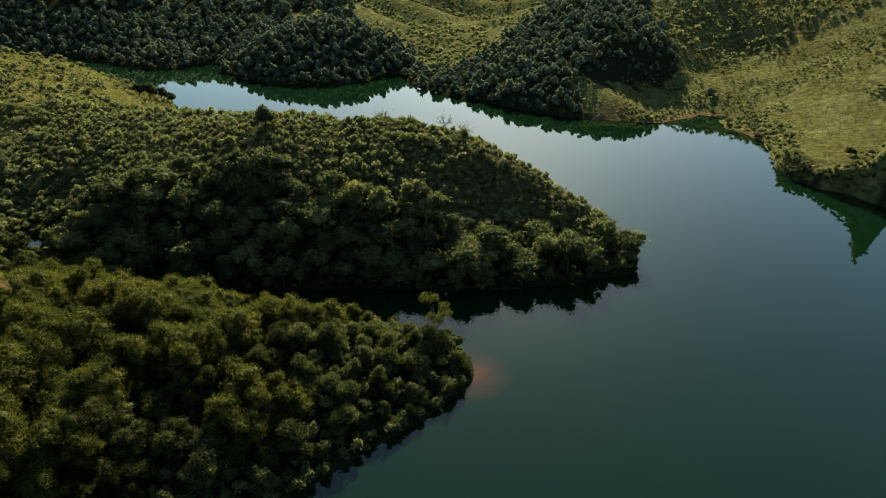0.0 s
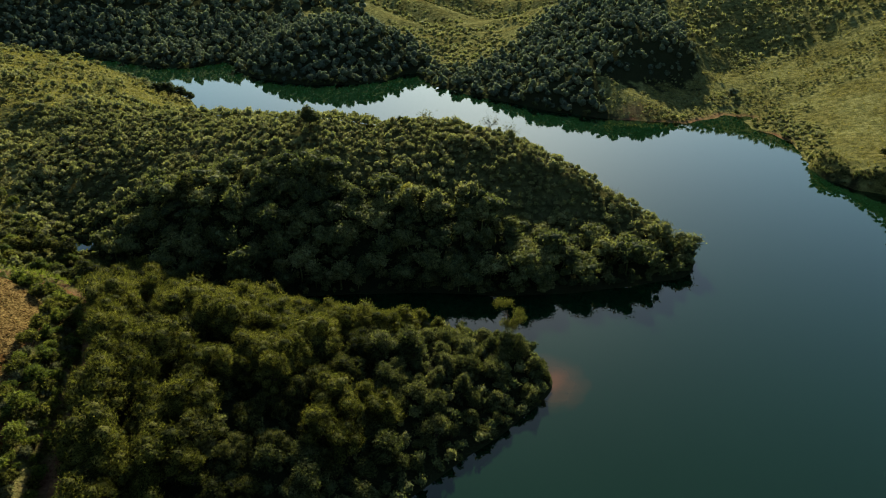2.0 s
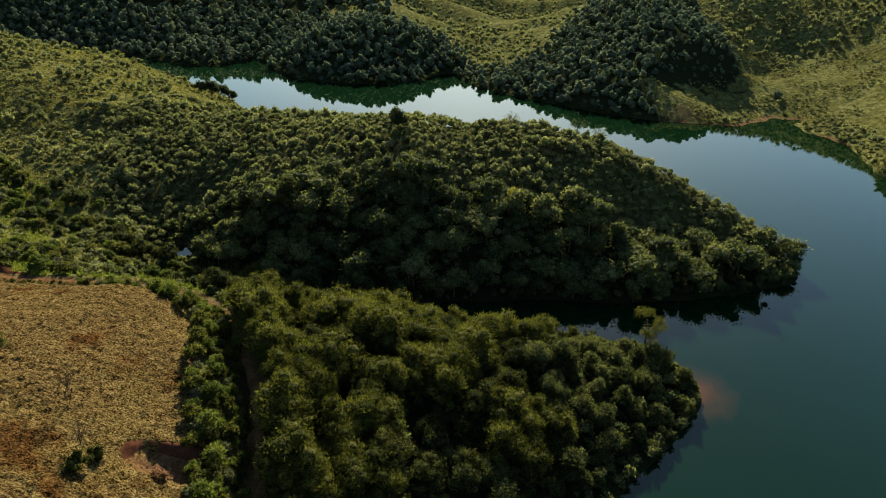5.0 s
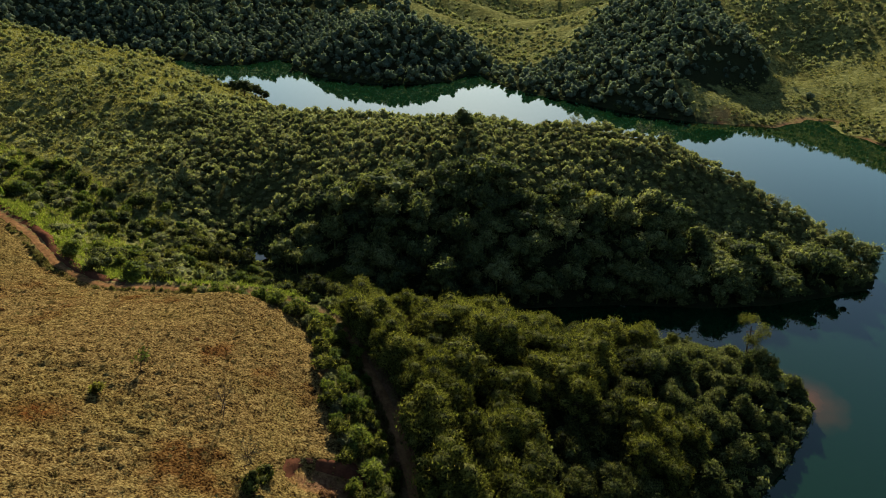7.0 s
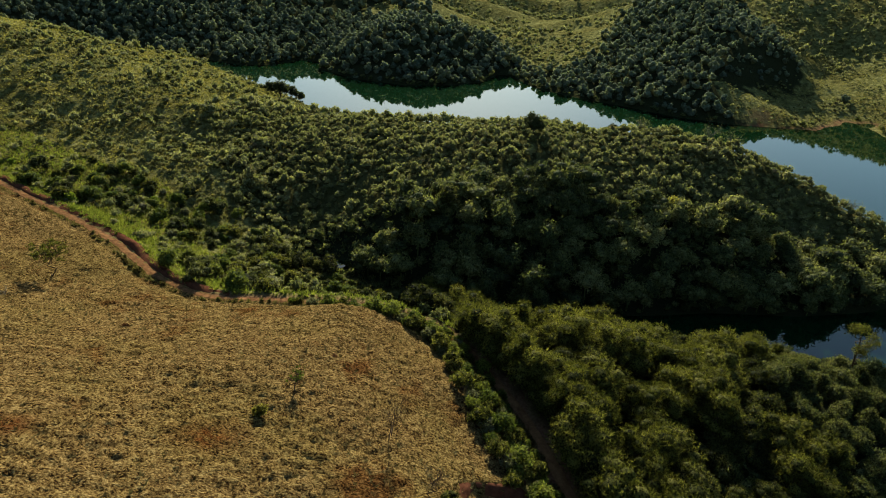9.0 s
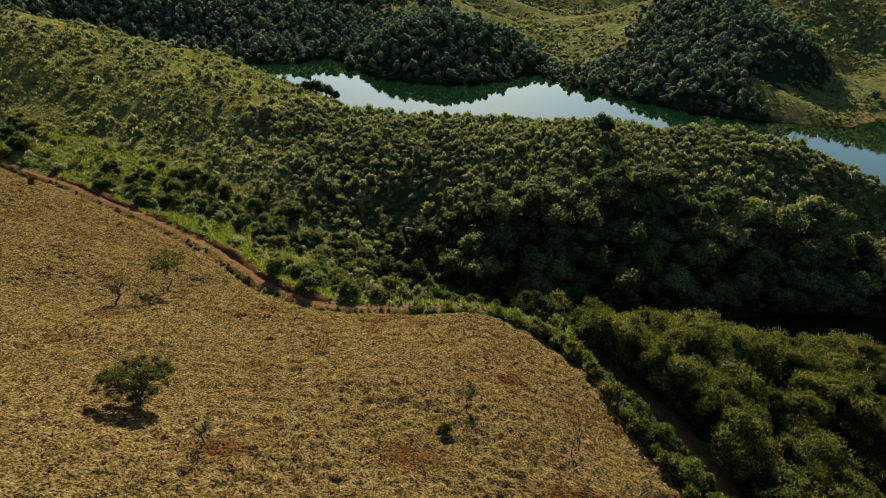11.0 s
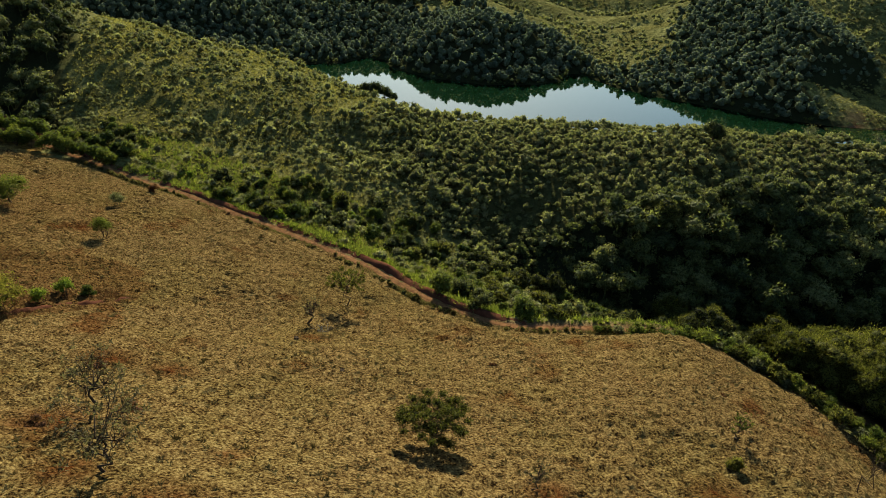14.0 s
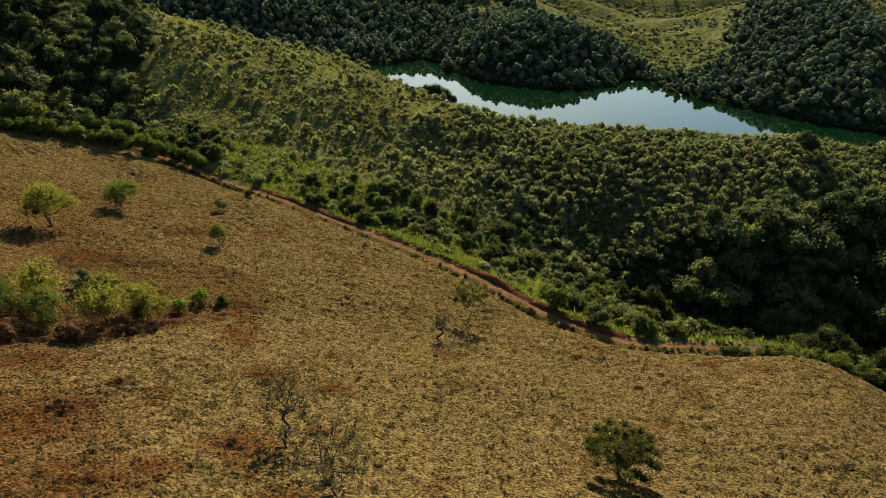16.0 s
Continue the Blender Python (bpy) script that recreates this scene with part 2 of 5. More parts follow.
SHORE_RIGHT = [(95, 229, 0), (94, 219, 0), (98, 213, 0), (100, 204, 0), (97.5, 192, 0), (93, 177, 0), (93.6, 168.7, 0), (98, 161.7, 0), (103.4, 158, 0), (106, 152.4, 0), (108, 147, 0),
               (125, 125, 0), (150, 80, 0), (180, 10, 0)]
LAKE_BED = [(80, 60, -7), (50, 100, -6), (20, 40, -6), (0, -50, -7), (60, 150, -6), (60, 200, -6), (20, 210, -6), (-30, 230, -6), (-65, 242, -6),
            (-95, 262, -5), (-130, 288, -4), (-180, 305, -4), (-240, 315, -4), (22, 84, -4), (6, 95, -3), (-15, 97, -2), (-35, 97.5, -1), (120, 40, -7)]
CREST_NEAR = [(-4, 80, 2.5), (-15, 78, 4.5), (-31, 74, 7), (-45, 72, 9.5)]
FLANK_NEAR = [(-22, 61, 4), (-33, 55, 6), (-43, 58, 8), (-45, 45, 6)]
FLANK_NEAR_BACK = [(-34, 85, 4.5), (-52, 86, 7)]
CREST_MIDDLE = [(36, 119, 2.0), (33, 125, 4.2), (29, 129, 6.6), (19, 138, 10.9), (8, 143, 15.0), (0, 146, 17.4), (-10, 149, 18.4), (-20, 148, 19.0), (-32, 146, 19),
                (-43, 145, 20), (-60, 152, 18.3), (-76, 158, 17), (-100, 163, 16), (-131, 168, 17.5), (-147, 176, 20.5), (-163, 176, 21.5), (-187, 182, 28),
                (-205, 195, 36), (-240, 190, 42)]
SHOULDER_MIDDLE = [(23, 122, 3.8), (13, 127, 7.2), (-2, 128.5, 12.8), (-18, 131, 15.2), (-35, 131.7, 16.8)]
FLANK_MIDDLE = [(-20, 117, 9.5), (-40, 117, 10.5), (-62, 113, 10.5), (-74, 121, 10.5), (-86, 125, 6.6)]
BACK_MIDDLE = [(-45, 172, 11), (-80, 181, 10)]
RAVINE = [(-56, 98.5, 0.8), (-70, 102, 2.5), (-85, 111.5, 3.2), (-98, 114, 6.5), (-115, 116, 10), (-135, 120, 13), (-160, 128, 14.5)]
SCRUB_SLOPE = [(-115, 131, 11.5), (-120, 153, 13.5), (-146, 158, 15.5), (-160, 137, 15.5), (-188, 151, 18)]
LEFT_HILL = [(-119, 237, 2.5), (-151, 241, 15), (-171, 229, 20), (-194, 237, 23), (-215, 205, 36)]
TRACK_SHOULDER = [(-180, 141, 16), (-158, 128, 14.3), (-139, 116, 14.2), (-126, 107, 14), (-115, 98.5, 14), (-104, 87.5, 14.2), (-94, 82, 14.2), (-86, 82, 14), (-76, 82, 13.6), (-68, 80, 12.8), (-62, 75.5, 12), (-57.5, 68, 11.6), (-54, 60, 11.2), (-51.5, 51, 10)]
PASTURE_LOW = [(-168, 109, 19.3), (-148, 95, 19.2), (-115, 83, 15.8), (-80, 67, 18.2), (-70, 62, 16.5), (-61, 50, 14.5), (-58, 38, 15)]
PASTURE_MID = [(-145, 78, 21.5), (-117, 76, 17.8), (-114, 64, 21.3), (-81, 53, 20.2), (-106, 51, 24.2)]
PASTURE_HIGH = [(-150, 58, 27), (-131, 54, 26), (-126, 45, 29), (-106, 42, 27.2), (-81, 38, 23), (-65, 25, 20)]
PASTURE_BROW = [(-160, 20, 38), (-126, 20, 36), (-100, 20, 33), (-80, 5, 28), (-110, -30, 40), (-160, -40, 46), (-220, 40, 42), (-210, 110, 27)]
FAR_POINT = [(-103, 302, 5), (-95, 310, 11.5), (-85, 319, 16.5), (-70, 328, 19.5), (-56, 324, 17), (-46, 315, 11), (-38, 307, 5)]
FAR_BACK = [(-144, 318, 4), (-112, 345, 8.5), (-160, 360, 13), (-60, 360, 14), (-200, 370, 15), (-250, 400, 26), (-150, 430, 25), (-60, 420, 21), (-200, 480, 38), (-330, 430, 40)]
FAR_VALLEY = [(-18, 330, 5), (0, 398, 9), (12, 455, 17), (0, 530, 38), (15, 640, 66), (-100, 570, 48), (110, 520, 58)]
FAR_RIGHT = [(25, 251, 6.5), (48, 248, 7.5), (60, 236, 3.5), (51, 290, 17.5), (75, 300, 25), (60, 345, 30), (30, 330, 17), (120, 370, 38)]
HOLLOW = [(72, 258, 5), (85, 263, 5), (72, 278, 20), (86, 283, 19), (57, 274, 16), (70, 268, 12.5), (84, 272, 11), (100, 284, 8)]
RIGHT_BANK = [(95, 178, 2.8), (95.6, 170.5, 3.2), (99.2, 163.4, 3.4), (104.4, 159.6, 3.4), (107.4, 153.6, 3.4), (110, 148.8, 3.4),
              (101, 172, 3.6), (105, 166, 3.9), (109.5, 161, 4.1), (113, 155, 4.2), (103, 180, 3.6), (109, 172, 4.3), (115, 164, 4.7), (120, 176, 5.6)]
COVE = [(93, 255, 3.5), (110, 280, 8), (128, 304, 12), (120, 340, 26)]
RIGHT_HILL = [(112, 195, 4.5), (120, 192, 6), (140, 205, 13), (125, 168, 6.5), (143, 265, 15.5), (144, 311, 24), (165, 240, 27), (200, 300, 48), (220, 200, 42), (190, 120, 25), (240, 60, 35)]


def along(line, step):
    """The line with points no further apart than step."""
    out = []
    for a, b in zip(line, line[1:]):
        a, b = np.array(a, float), np.array(b, float)
        n = max(1, int(np.ceil(np.linalg.norm((b - a)[:2]) / step)))
        out += [a + (b - a) * k / n for k in range(n)]
    return np.array(out + [np.array(line[-1], float)])


def land_solver():
    """A smooth surface through all the lines above, with rolling hills far out."""
    lines = (SHORE_NEAR, SHORE_MIDDLE, SHORE_FAR, SHORE_RIGHT)
    p = [along(l, 7) for l in lines]
    p += [along(l, 14) for l in (CREST_NEAR, FLANK_NEAR, CREST_MIDDLE, SHOULDER_MIDDLE, FLANK_MIDDLE, RAVINE, TRACK_SHOULDER, PASTURE_LOW, PASTURE_HIGH, FAR_POINT)]
    p += [np.array(l, float) for l in (LAKE_BED, FLANK_NEAR_BACK, BACK_MIDDLE, SCRUB_SLOPE, LEFT_HILL, PASTURE_MID, PASTURE_BROW, FAR_BACK, FAR_VALLEY,
                                       FAR_RIGHT, HOLLOW, RIGHT_BANK, COVE, RIGHT_HILL)]
    ring = [(1000 * math.sin(a), 150 + 1000 * math.cos(a), 75 + 15 * math.sin(3 * a)) for a in np.arange(0, 6.28, 0.26)]
    ring += [(-40, -230, 30), (120, -200, 30), (260, -60, 35), (-200, -200, 50)]
    p = np.concatenate(p + [np.array(ring)])
    keep = [0]
    for i in range(1, len(p)):
        if np.min(np.hypot(*(p[keep, :2] - p[i, :2]).T)) > 1.2:
            keep.append(i)
    p = p[keep]
    d = np.hypot(p[:, None, 0] - p[None, :, 0], p[:, None, 1] - p[None, :, 1])
    n = len(p)
    m = np.zeros((n + 1, n + 1))
    m[:n, :n] = -np.sqrt(d * d + 9.0) - 0.25 * np.eye(n)
    m[:n, n] = m[n, :n] = 1
    w = np.linalg.solve(m, np.append(p[:, 2], 0))
    return p, w


NODES, WEIGHTS = land_solver()


def height(x, y):
    """The land's height at x, y (arrays), without its small unevenness."""
    x, y = np.atleast_1d(np.asarray(x, float)), np.atleast_1d(np.asarray(y, float))
    out = np.full(x.size, WEIGHTS[-1])
    fx, fy = x.ravel(), y.ravel()
    for k in range(0, x.size, 20000):
        s = slice(k, k + 20000)
        d2 = (fx[s, None] - NODES[None, :, 0]) ** 2 + (fy[s, None] - NODES[None, :, 1]) ** 2
        out[s] -= np.sqrt(d2 + 9.0) @ WEIGHTS[:-1]
    return out.reshape(x.shape)


ROAD = [(-215, 158), (-180, 141), (-158, 128), (-148, 122.5), (-139, 116), (-126, 107), (-115, 98.5), (-109, 92.5), (-104, 87.5), (-99, 84), (-94, 82),
        (-86, 82), (-76, 82), (-68, 80), (-62, 75.5), (-57.5, 68), (-54, 60), (-51.5, 51), (-49, 42), (-46, 30), (-52, 5)]


def smooth_line(line, step):
    """A rounded line through the points (Catmull-Rom), about step apart."""
    p = np.array([line[0], *line, line[-1]], float)
    out = []
    for i in range(1, len(p) - 2):
        n = max(2, int(np.linalg.norm(p[i + 1] - p[i]) / step))
        for k in range(n):
            t = k / n
            out.append(0.5 * (2 * p[i] + (p[i + 1] - p[i - 1]) * t + (2 * p[i - 1] - 5 * p[i] + 4 * p[i + 1] - p[i + 2]) * t ** 2
                              + (3 * p[i] - p[i - 1] - 3 * p[i + 1] + p[i + 2]) * t ** 3))
    return np.array(out + [p[-1]])


ROAD_LINE = smooth_line(ROAD, 0.8)
ROAD_Z = height(ROAD_LINE[:, 0], ROAD_LINE[:, 1])
ROAD_Z = np.convolve(np.pad(ROAD_Z, 12, "edge"), np.ones(25) / 25, "valid")
ROAD_WAY = np.gradient(ROAD_LINE, axis=0)
ROAD_WAY /= np.linalg.norm(ROAD_WAY, axis=1)[:, None]


def road_offset(x, y):
    """How far a point is from the track's middle (plus: on its north and east side), and the track's height there."""
    x, y = np.ravel(x).astype(float), np.ravel(y).astype(float)
    off, z = np.full(x.size, 99.0), np.zeros(x.size)
    near = np.nonzero((x > -225) & (x < -38) & (y > 0) & (y < 168))[0]
    for k in range(0, near.size, 8000):
        i = near[k:k + 8000]
        d2 = (x[i, None] - ROAD_LINE[None, :, 0]) ** 2 + (y[i, None] - ROAD_LINE[None, :, 1]) ** 2
        j = d2.argmin(1)
        dx, dy = x[i] - ROAD_LINE[j, 0], y[i] - ROAD_LINE[j, 1]
        side = np.sign(ROAD_WAY[j, 0] * dy - ROAD_WAY[j, 1] * dx)
        off[i], z[i] = side * np.sqrt(d2[np.arange(i.size), j]), ROAD_Z[j]
    return off, z


def vnoise(x, y, size, seed=0):
    """Smooth value noise, -1 to 1, with lumps of that size."""
    x, y = np.asarray(x) / size + 311.7 * seed, np.asarray(y) / size + 127.1 * seed
    ix, iy = np.floor(x), np.floor(y)
    fx, fy = x - ix, y - iy
    fx, fy = fx * fx * (3 - 2 * fx), fy * fy * (3 - 2 * fy)

    def h(a, b):
        v = np.sin(a * 127.1 + b * 311.7 + seed * 17.3) * 43758.5453
        return (v - np.floor(v)) * 2 - 1
    return (h(ix, iy) * (1 - fx) + h(ix + 1, iy) * fx) * (1 - fy) + (h(ix, iy + 1) * (1 - fx) + h(ix + 1, iy + 1) * fx) * fy


def fold(x, y):
    """Spurs and gullies of the far grass valley, -1 to 1, and how strongly they show."""
    f = np.sin((0.55 * x + 0.83 * y) / 6.4 + 1.6 * vnoise(x, y, 60, 17) + 0.5 * vnoise(x, y, 22, 18))
    return f, np.clip((y - 345) / 40, 0, 1) * np.clip((x + 85) / 30, 0, 1) * np.clip((700 - y) / 100, 0, 1)


def ground_height(x, y):
    """The finished land: unevenness, the track's level bed and the cut bank on its upper side."""
    x, y = np.ravel(x).astype(float), np.ravel(y).astype(float)
    z = height(x, y)
    land = np.clip((z - 0.5) / 4, 0, 1)
    z = z + land * np.where((x > 88) & (y < 235), 0.5, 1) * (0.45 * vnoise(x, y, 11, 1) + 0.2 * vnoise(x, y, 4, 2) + 0.09 * vnoise(x, y, 1.9, 3))
    far = np.clip((np.hypot(x + 20, y - 150) - 280) / 300, 0, 1)
    z = z + far * (16 * vnoise(x, y, 170, 4) + 6 * vnoise(x, y, 70, 5))
    spur, strong = fold(x, y)
    z = z + strong * 2.7 * spur
    off, rz = road_offset(x, y)
    w = np.clip((3.6 - np.abs(off)) / 2.0, 0, 1)
    w = w * w * (3 - 2 * w)
    z = z * (1 - w) + rz * w
    z -= 1.15 * np.exp(-((x + 59.8) / 2.9) ** 4 - ((y - 48.7) / 1.9) ** 4)
    z += 0.2 * np.exp(-((off - 2.4) / 0.7) ** 2) - 0.12 * np.exp(-(off / 1.2) ** 2)
    return z


def inside(poly, x, y):
    """Which points lie in the polygon."""
    x, y = np.ravel(x), np.ravel(y)
    out = np.zeros(x.size, bool)
    for (ax, ay), (bx, by) in zip(poly, [*poly[1:], poly[0]]):
        if ay != by:
            out ^= ((ay > y) != (by > y)) & (x < (bx - ax) * (y - ay) / (by - ay) + ax)
    return out


PASTURE = [(-194, 141), (-178, 138.2), (-158, 126.6), (-139, 114.6), (-126, 105.6), (-115, 97), (-104, 86), (-94, 80.6), (-86, 80.5), (-76, 80.2), (-69.4, 77.8), (-64, 72.6), (-60.8, 63),
           (-57.8, 54), (-55.3, 46), (-51, 30), (-60, -60), (-320, -60), (-320, 60), (-235, 105), (-204, 124), (-200, 132)]
WOOD_NEAR = [(-45, 20), (-47.5, 42), (-50, 51), (-52, 60), (-55.5, 68.5), (-60, 77), (-67, 83), (-76, 88), (-84, 99), (-84, 106), (-60, 99), (20, 99), (20, 20)]
WOOD_MIDDLE = [(-92, 114), (-90, 121), (-86, 121), (-70, 122), (-50, 124), (-30, 123), (-12, 120), (6, 117), (22, 118), (34, 121), (45, 118), (30, 98), (-60, 98)]
BUSHY_MIDDLE = [(-92, 117), (-70, 121), (-30, 121), (6, 116), (34, 117), (45, 118), (43, 130), (20, 165), (-25, 195), (-80, 210), (-118, 190), (-112, 150), (-104, 124)]
WOOD_LEFT = [(-186, 139), (-182, 150), (-184, 161), (-187, 173), (-192, 190), (-215, 225), (-330, 240), (-330, 100), (-235, 112), (-202, 130)]
CLEARINGS = [[(46, 230), (60, 224), (73, 224), (82, 231), (91, 240), (97, 257), (96, 272), (86, 264), (70, 257), (56, 252), (47, 254), (42, 248), (42, 240)],
             [(4, 322), (8, 342), (20, 322), (16, 303)],
             [(-48, 345), (-30, 332), (8, 326), (28, 338), (42, 368), (62, 398), (140, 420), (230, 470), (230, 660), (-60, 660), (-62, 470), (-72, 400)],
             [(-104, 372), (-84, 366), (-76, 382), (-92, 398)],
             [(96, 228), (92, 200), (90, 176), (115, 140), (200, 0), (330, 0), (330, 200), (190, 250), (150, 262), (120, 246)],
             [(95, 255), (94, 272), (93, 300), (94, 350), (112, 420), (330, 430), (330, 230), (150, 262)],
             [(-26, 318), (-30, 350), (10, 350), (13, 322), (4, 305), (-8, 300)],
             [(100, 238), (160, 238), (170, 280), (104, 278)],
             [(86, 226), (106, 226), (110, 248), (88, 248)]]


def cover(x, y, z):
    """The land cover at each point: dry pasture, green scrub and grass, bare soil, each 0 to 1; the rest is wood."""
    n = 1.6 * vnoise(x, y, 5, 8)
    m = 1.6 * vnoise(x, y, 5, 9)
    dry = inside(PASTURE, x + n, y + m).astype(float)
    wood = inside(WOOD_NEAR, x + n, y + m) | inside(WOOD_MIDDLE, x + n, y + m) | inside(WOOD_LEFT, x + 2 * n, y + 2 * m)
    far = np.ravel((y > 255) | ((y > 218) & (x > -20)) | (x > 80) | (y < 10)) & (np.ravel(y) > -1e9)
    open_far = np.zeros(np.size(x), bool)
    for c in CLEARINGS:
        open_far |= inside(c, x + 3 * n, y + 3 * m)
    far &= ~inside([(-240, 300), (-108, 246), (-90, 215), (-170, 200), (-240, 240)], x, y)
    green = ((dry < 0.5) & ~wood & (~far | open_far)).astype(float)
    # ground among the hillside shrubs takes more of the shade-darkened floor colour
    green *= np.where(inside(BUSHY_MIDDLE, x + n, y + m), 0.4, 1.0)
    off, _ = road_offset(x, y)
    soil = np.clip((0.95 - np.abs(off - 0.3)) / 0.4, 0, 1)
    soil = np.maximum(soil, np.clip((1.9 - np.abs(off)) / 0.5, 0, 1) * (np.ravel(y) < 76))
    soil = np.maximum(soil, np.clip((0.5 - np.abs(z)) / 0.4, 0, 1) * np.clip(0.5 + vnoise(x, y, 9, 6), 0, 1) * (x > 40))
    soil = np.maximum(soil, 0.55 * np.clip(1.25 - np.hypot((x - 56) / 7, (y - 233) / 5), 0, 1))
    soil = np.maximum(soil, np.clip(1.5 - np.hypot((x + 59.6) / 2.9, (y - 49.0) / 1.9), 0, 1) * np.clip(0.9 + vnoise(x, y, 1.6, 66), 0, 1))
    return dry, green, soil


def axis(low, high, step, ends, grow):
    mid = list(np.arange(low, high + step, step))
    left, right, d = [], [], step
    while low - sum(left) > ends[0]:
        d *= grow
        left.append(d)
    d = step
    while high + sum(right) < ends[1]:
        d *= grow
        right.append(d)
    return np.array([low - s for s in np.cumsum(left)][::-1] + mid + [mid[-1] + s for s in np.cumsum(right)])


def mesh_from(name, verts, quads, mat, attrs=(), smooth=False):
    """A mesh from arrays: corners, and faces of three or four corners each."""
    me = bpy.data.meshes.new(name)
    verts, quads = np.asarray(verts, np.float32), np.asarray(quads, np.int32)
    n, k = quads.shape
    me.vertices.add(len(verts))
    me.vertices.foreach_set("co", verts.ravel())
    me.loops.add(n * k)
    me.loops.foreach_set("vertex_index", quads.ravel())
    me.polygons.add(n)
    me.polygons.foreach_set("loop_start", np.arange(0, n * k, k, dtype=np.int32))
    me.polygons.foreach_set("use_smooth", np.full(n, smooth))
    me.update(calc_edges=True)
    for key, values in attrs:
        me.attributes.new(key, "FLOAT", "POINT").data.foreach_set("value", np.asarray(values, np.float32))
    me.materials.append(mat)
    return me


def grid_faces(nx, ny):
    i = np.arange((nx - 1) * (ny - 1))
    a = i // (ny - 1) * ny + i % (ny - 1)
    return np.stack([a, a + ny, a + ny + 1, a + 1], 1)


# ---- ground, lake, pond, track ----
gx, gy = axis(-215, 150, 1.6, (-2600, 2600), 1.13), axis(20, 345, 1.6, (-2600, 3000), 1.06)
px, py = (a.ravel() for a in np.meshgrid(gx, gy, indexing="ij"))
pz = ground_height(px, py)
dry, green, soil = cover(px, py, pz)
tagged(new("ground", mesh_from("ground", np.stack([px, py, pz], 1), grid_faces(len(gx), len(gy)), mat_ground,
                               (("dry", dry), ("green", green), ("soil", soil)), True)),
       "hilly land of dry pasture, scrub and forest floor", "ground", kind="structure")
wx, wy = (a.ravel() for a in np.meshgrid(np.linspace(-330, 330, 12), np.linspace(-330, 345, 12), indexing="ij"))
tagged(new("water", mesh_from("water", np.stack([wx, wy, 0 * wx], 1), grid_faces(12, 12), mat_lake)),
       "still dark green lake water with red mud off the point", "lake", kind="structure")
a = np.linspace(0, 2 * np.pi, 25)[:-1]
pond = np.stack([-83.4 + 3.4 * np.cos(a), 111.0 + 2.2 * np.sin(a) + 0.6 * np.cos(a), 0 * a + 3.75], 1)
pond = np.concatenate([pond, [[-83.4, 111.0, 3.75]]])
tagged(new("water", mesh_from("water", pond, np.array([[i, (i + 1) % 24, 24] for i in range(24)]), mat_pond)),
       "small still pond in the wooded ravine", "pond", kind="structure")


def build_road():
    """The track's bed: two worn ruts with a low crown between them."""
    across = np.array([-0.95, -0.82, -0.65, -0.4, 0, 0.4, 0.65, 0.82, 0.95]) * 0.66
    rise = np.array([-0.02, 0.07, 0.02, 0.07, 0.12, 0.07, 0.02, 0.07, -0.02])
    side = np.stack([-ROAD_WAY[:, 1], ROAD_WAY[:, 0]], 1)
    wob = 0.25 * vnoise(ROAD_LINE[:, 0], ROAD_LINE[:, 1], 6, 12)
    p = ROAD_LINE[:, None, :] + side[:, None, :] * (across[None, :] * (1 + 0.12 * wob[:, None]) + wob[:, None] * 0.5)[..., None]
    z = ground_height(p[..., 0], p[..., 1]).reshape(p.shape[:2]) + 0.03 + rise + 0.03 * vnoise(p[..., 0], p[..., 1], 0.9, 13)
    v = np.concatenate([p, z[..., None]], 2).reshape(-1, 3)
    tagged(new("road", mesh_from("road", v, grid_faces(len(ROAD_LINE), len(across)), mat_road, (), True)),
           "red dirt track with worn wheel ruts along the pasture", "dirt road", kind="structure")


build_road()


def cut_bank():
    """The dark earth face cut along the upper side of the track."""
    i = np.arange(np.argmin(np.abs(ROAD_LINE[:, 0] + 200)), np.argmin(np.abs(ROAD_LINE[:, 0] + 92)))
    across, rise = np.array([0.62, 0.78, 1.0, 1.3, 1.75, 2.4]), np.array([-0.1, 0.12, 0.42, 0.62, 0.55, -0.12])
    side = np.stack([-ROAD_WAY[i, 1], ROAD_WAY[i, 0]], 1)
    wob = vnoise(ROAD_LINE[i, 0], ROAD_LINE[i, 1], 3.5, 14)
    p = ROAD_LINE[i][:, None, :] + side[:, None, :] * (across[None, :] + 0.18 * wob[:, None])[..., None]
    tall = (0.7 + 0.5 * wob[:, None]) * np.clip(0.55 + 1.3 * vnoise(p[..., 0], p[..., 1], 9, 16), 0, 1.1) + 0.3 * vnoise(p[..., 0], p[..., 1], 0.8, 15)
    z = ground_height(p[..., 0], p[..., 1]).reshape(p.shape[:2]) + rise[None, :] * np.where(rise[None, :] > 0, tall, 1)
    v = np.concatenate([p, z[..., None]], 2).reshape(-1, 3)
    tagged(new("earth_bank", mesh_from("earth_bank", v, grid_faces(len(i), len(across)), mat_bank, (), True)),
           "dark red earth bank cut along the dirt track", "earth bank")


cut_bank()


# ---- plants: building blocks ----
def rng_of(seed):
    return np.random.default_rng(seed)


def unit(v):
    return v / np.maximum(np.linalg.norm(v, axis=-1, keepdims=True), 1e-6)


ICO = np.array([(0, 0, 1), *[(0.894 * math.cos(k * 1.2566), 0.894 * math.sin(k * 1.2566), 0.447) for k in range(5)],
                *[(0.894 * math.cos((k + 0.5) * 1.2566), 0.894 * math.sin((k + 0.5) * 1.2566), -0.447) for k in range(5)], (0, 0, -1)])
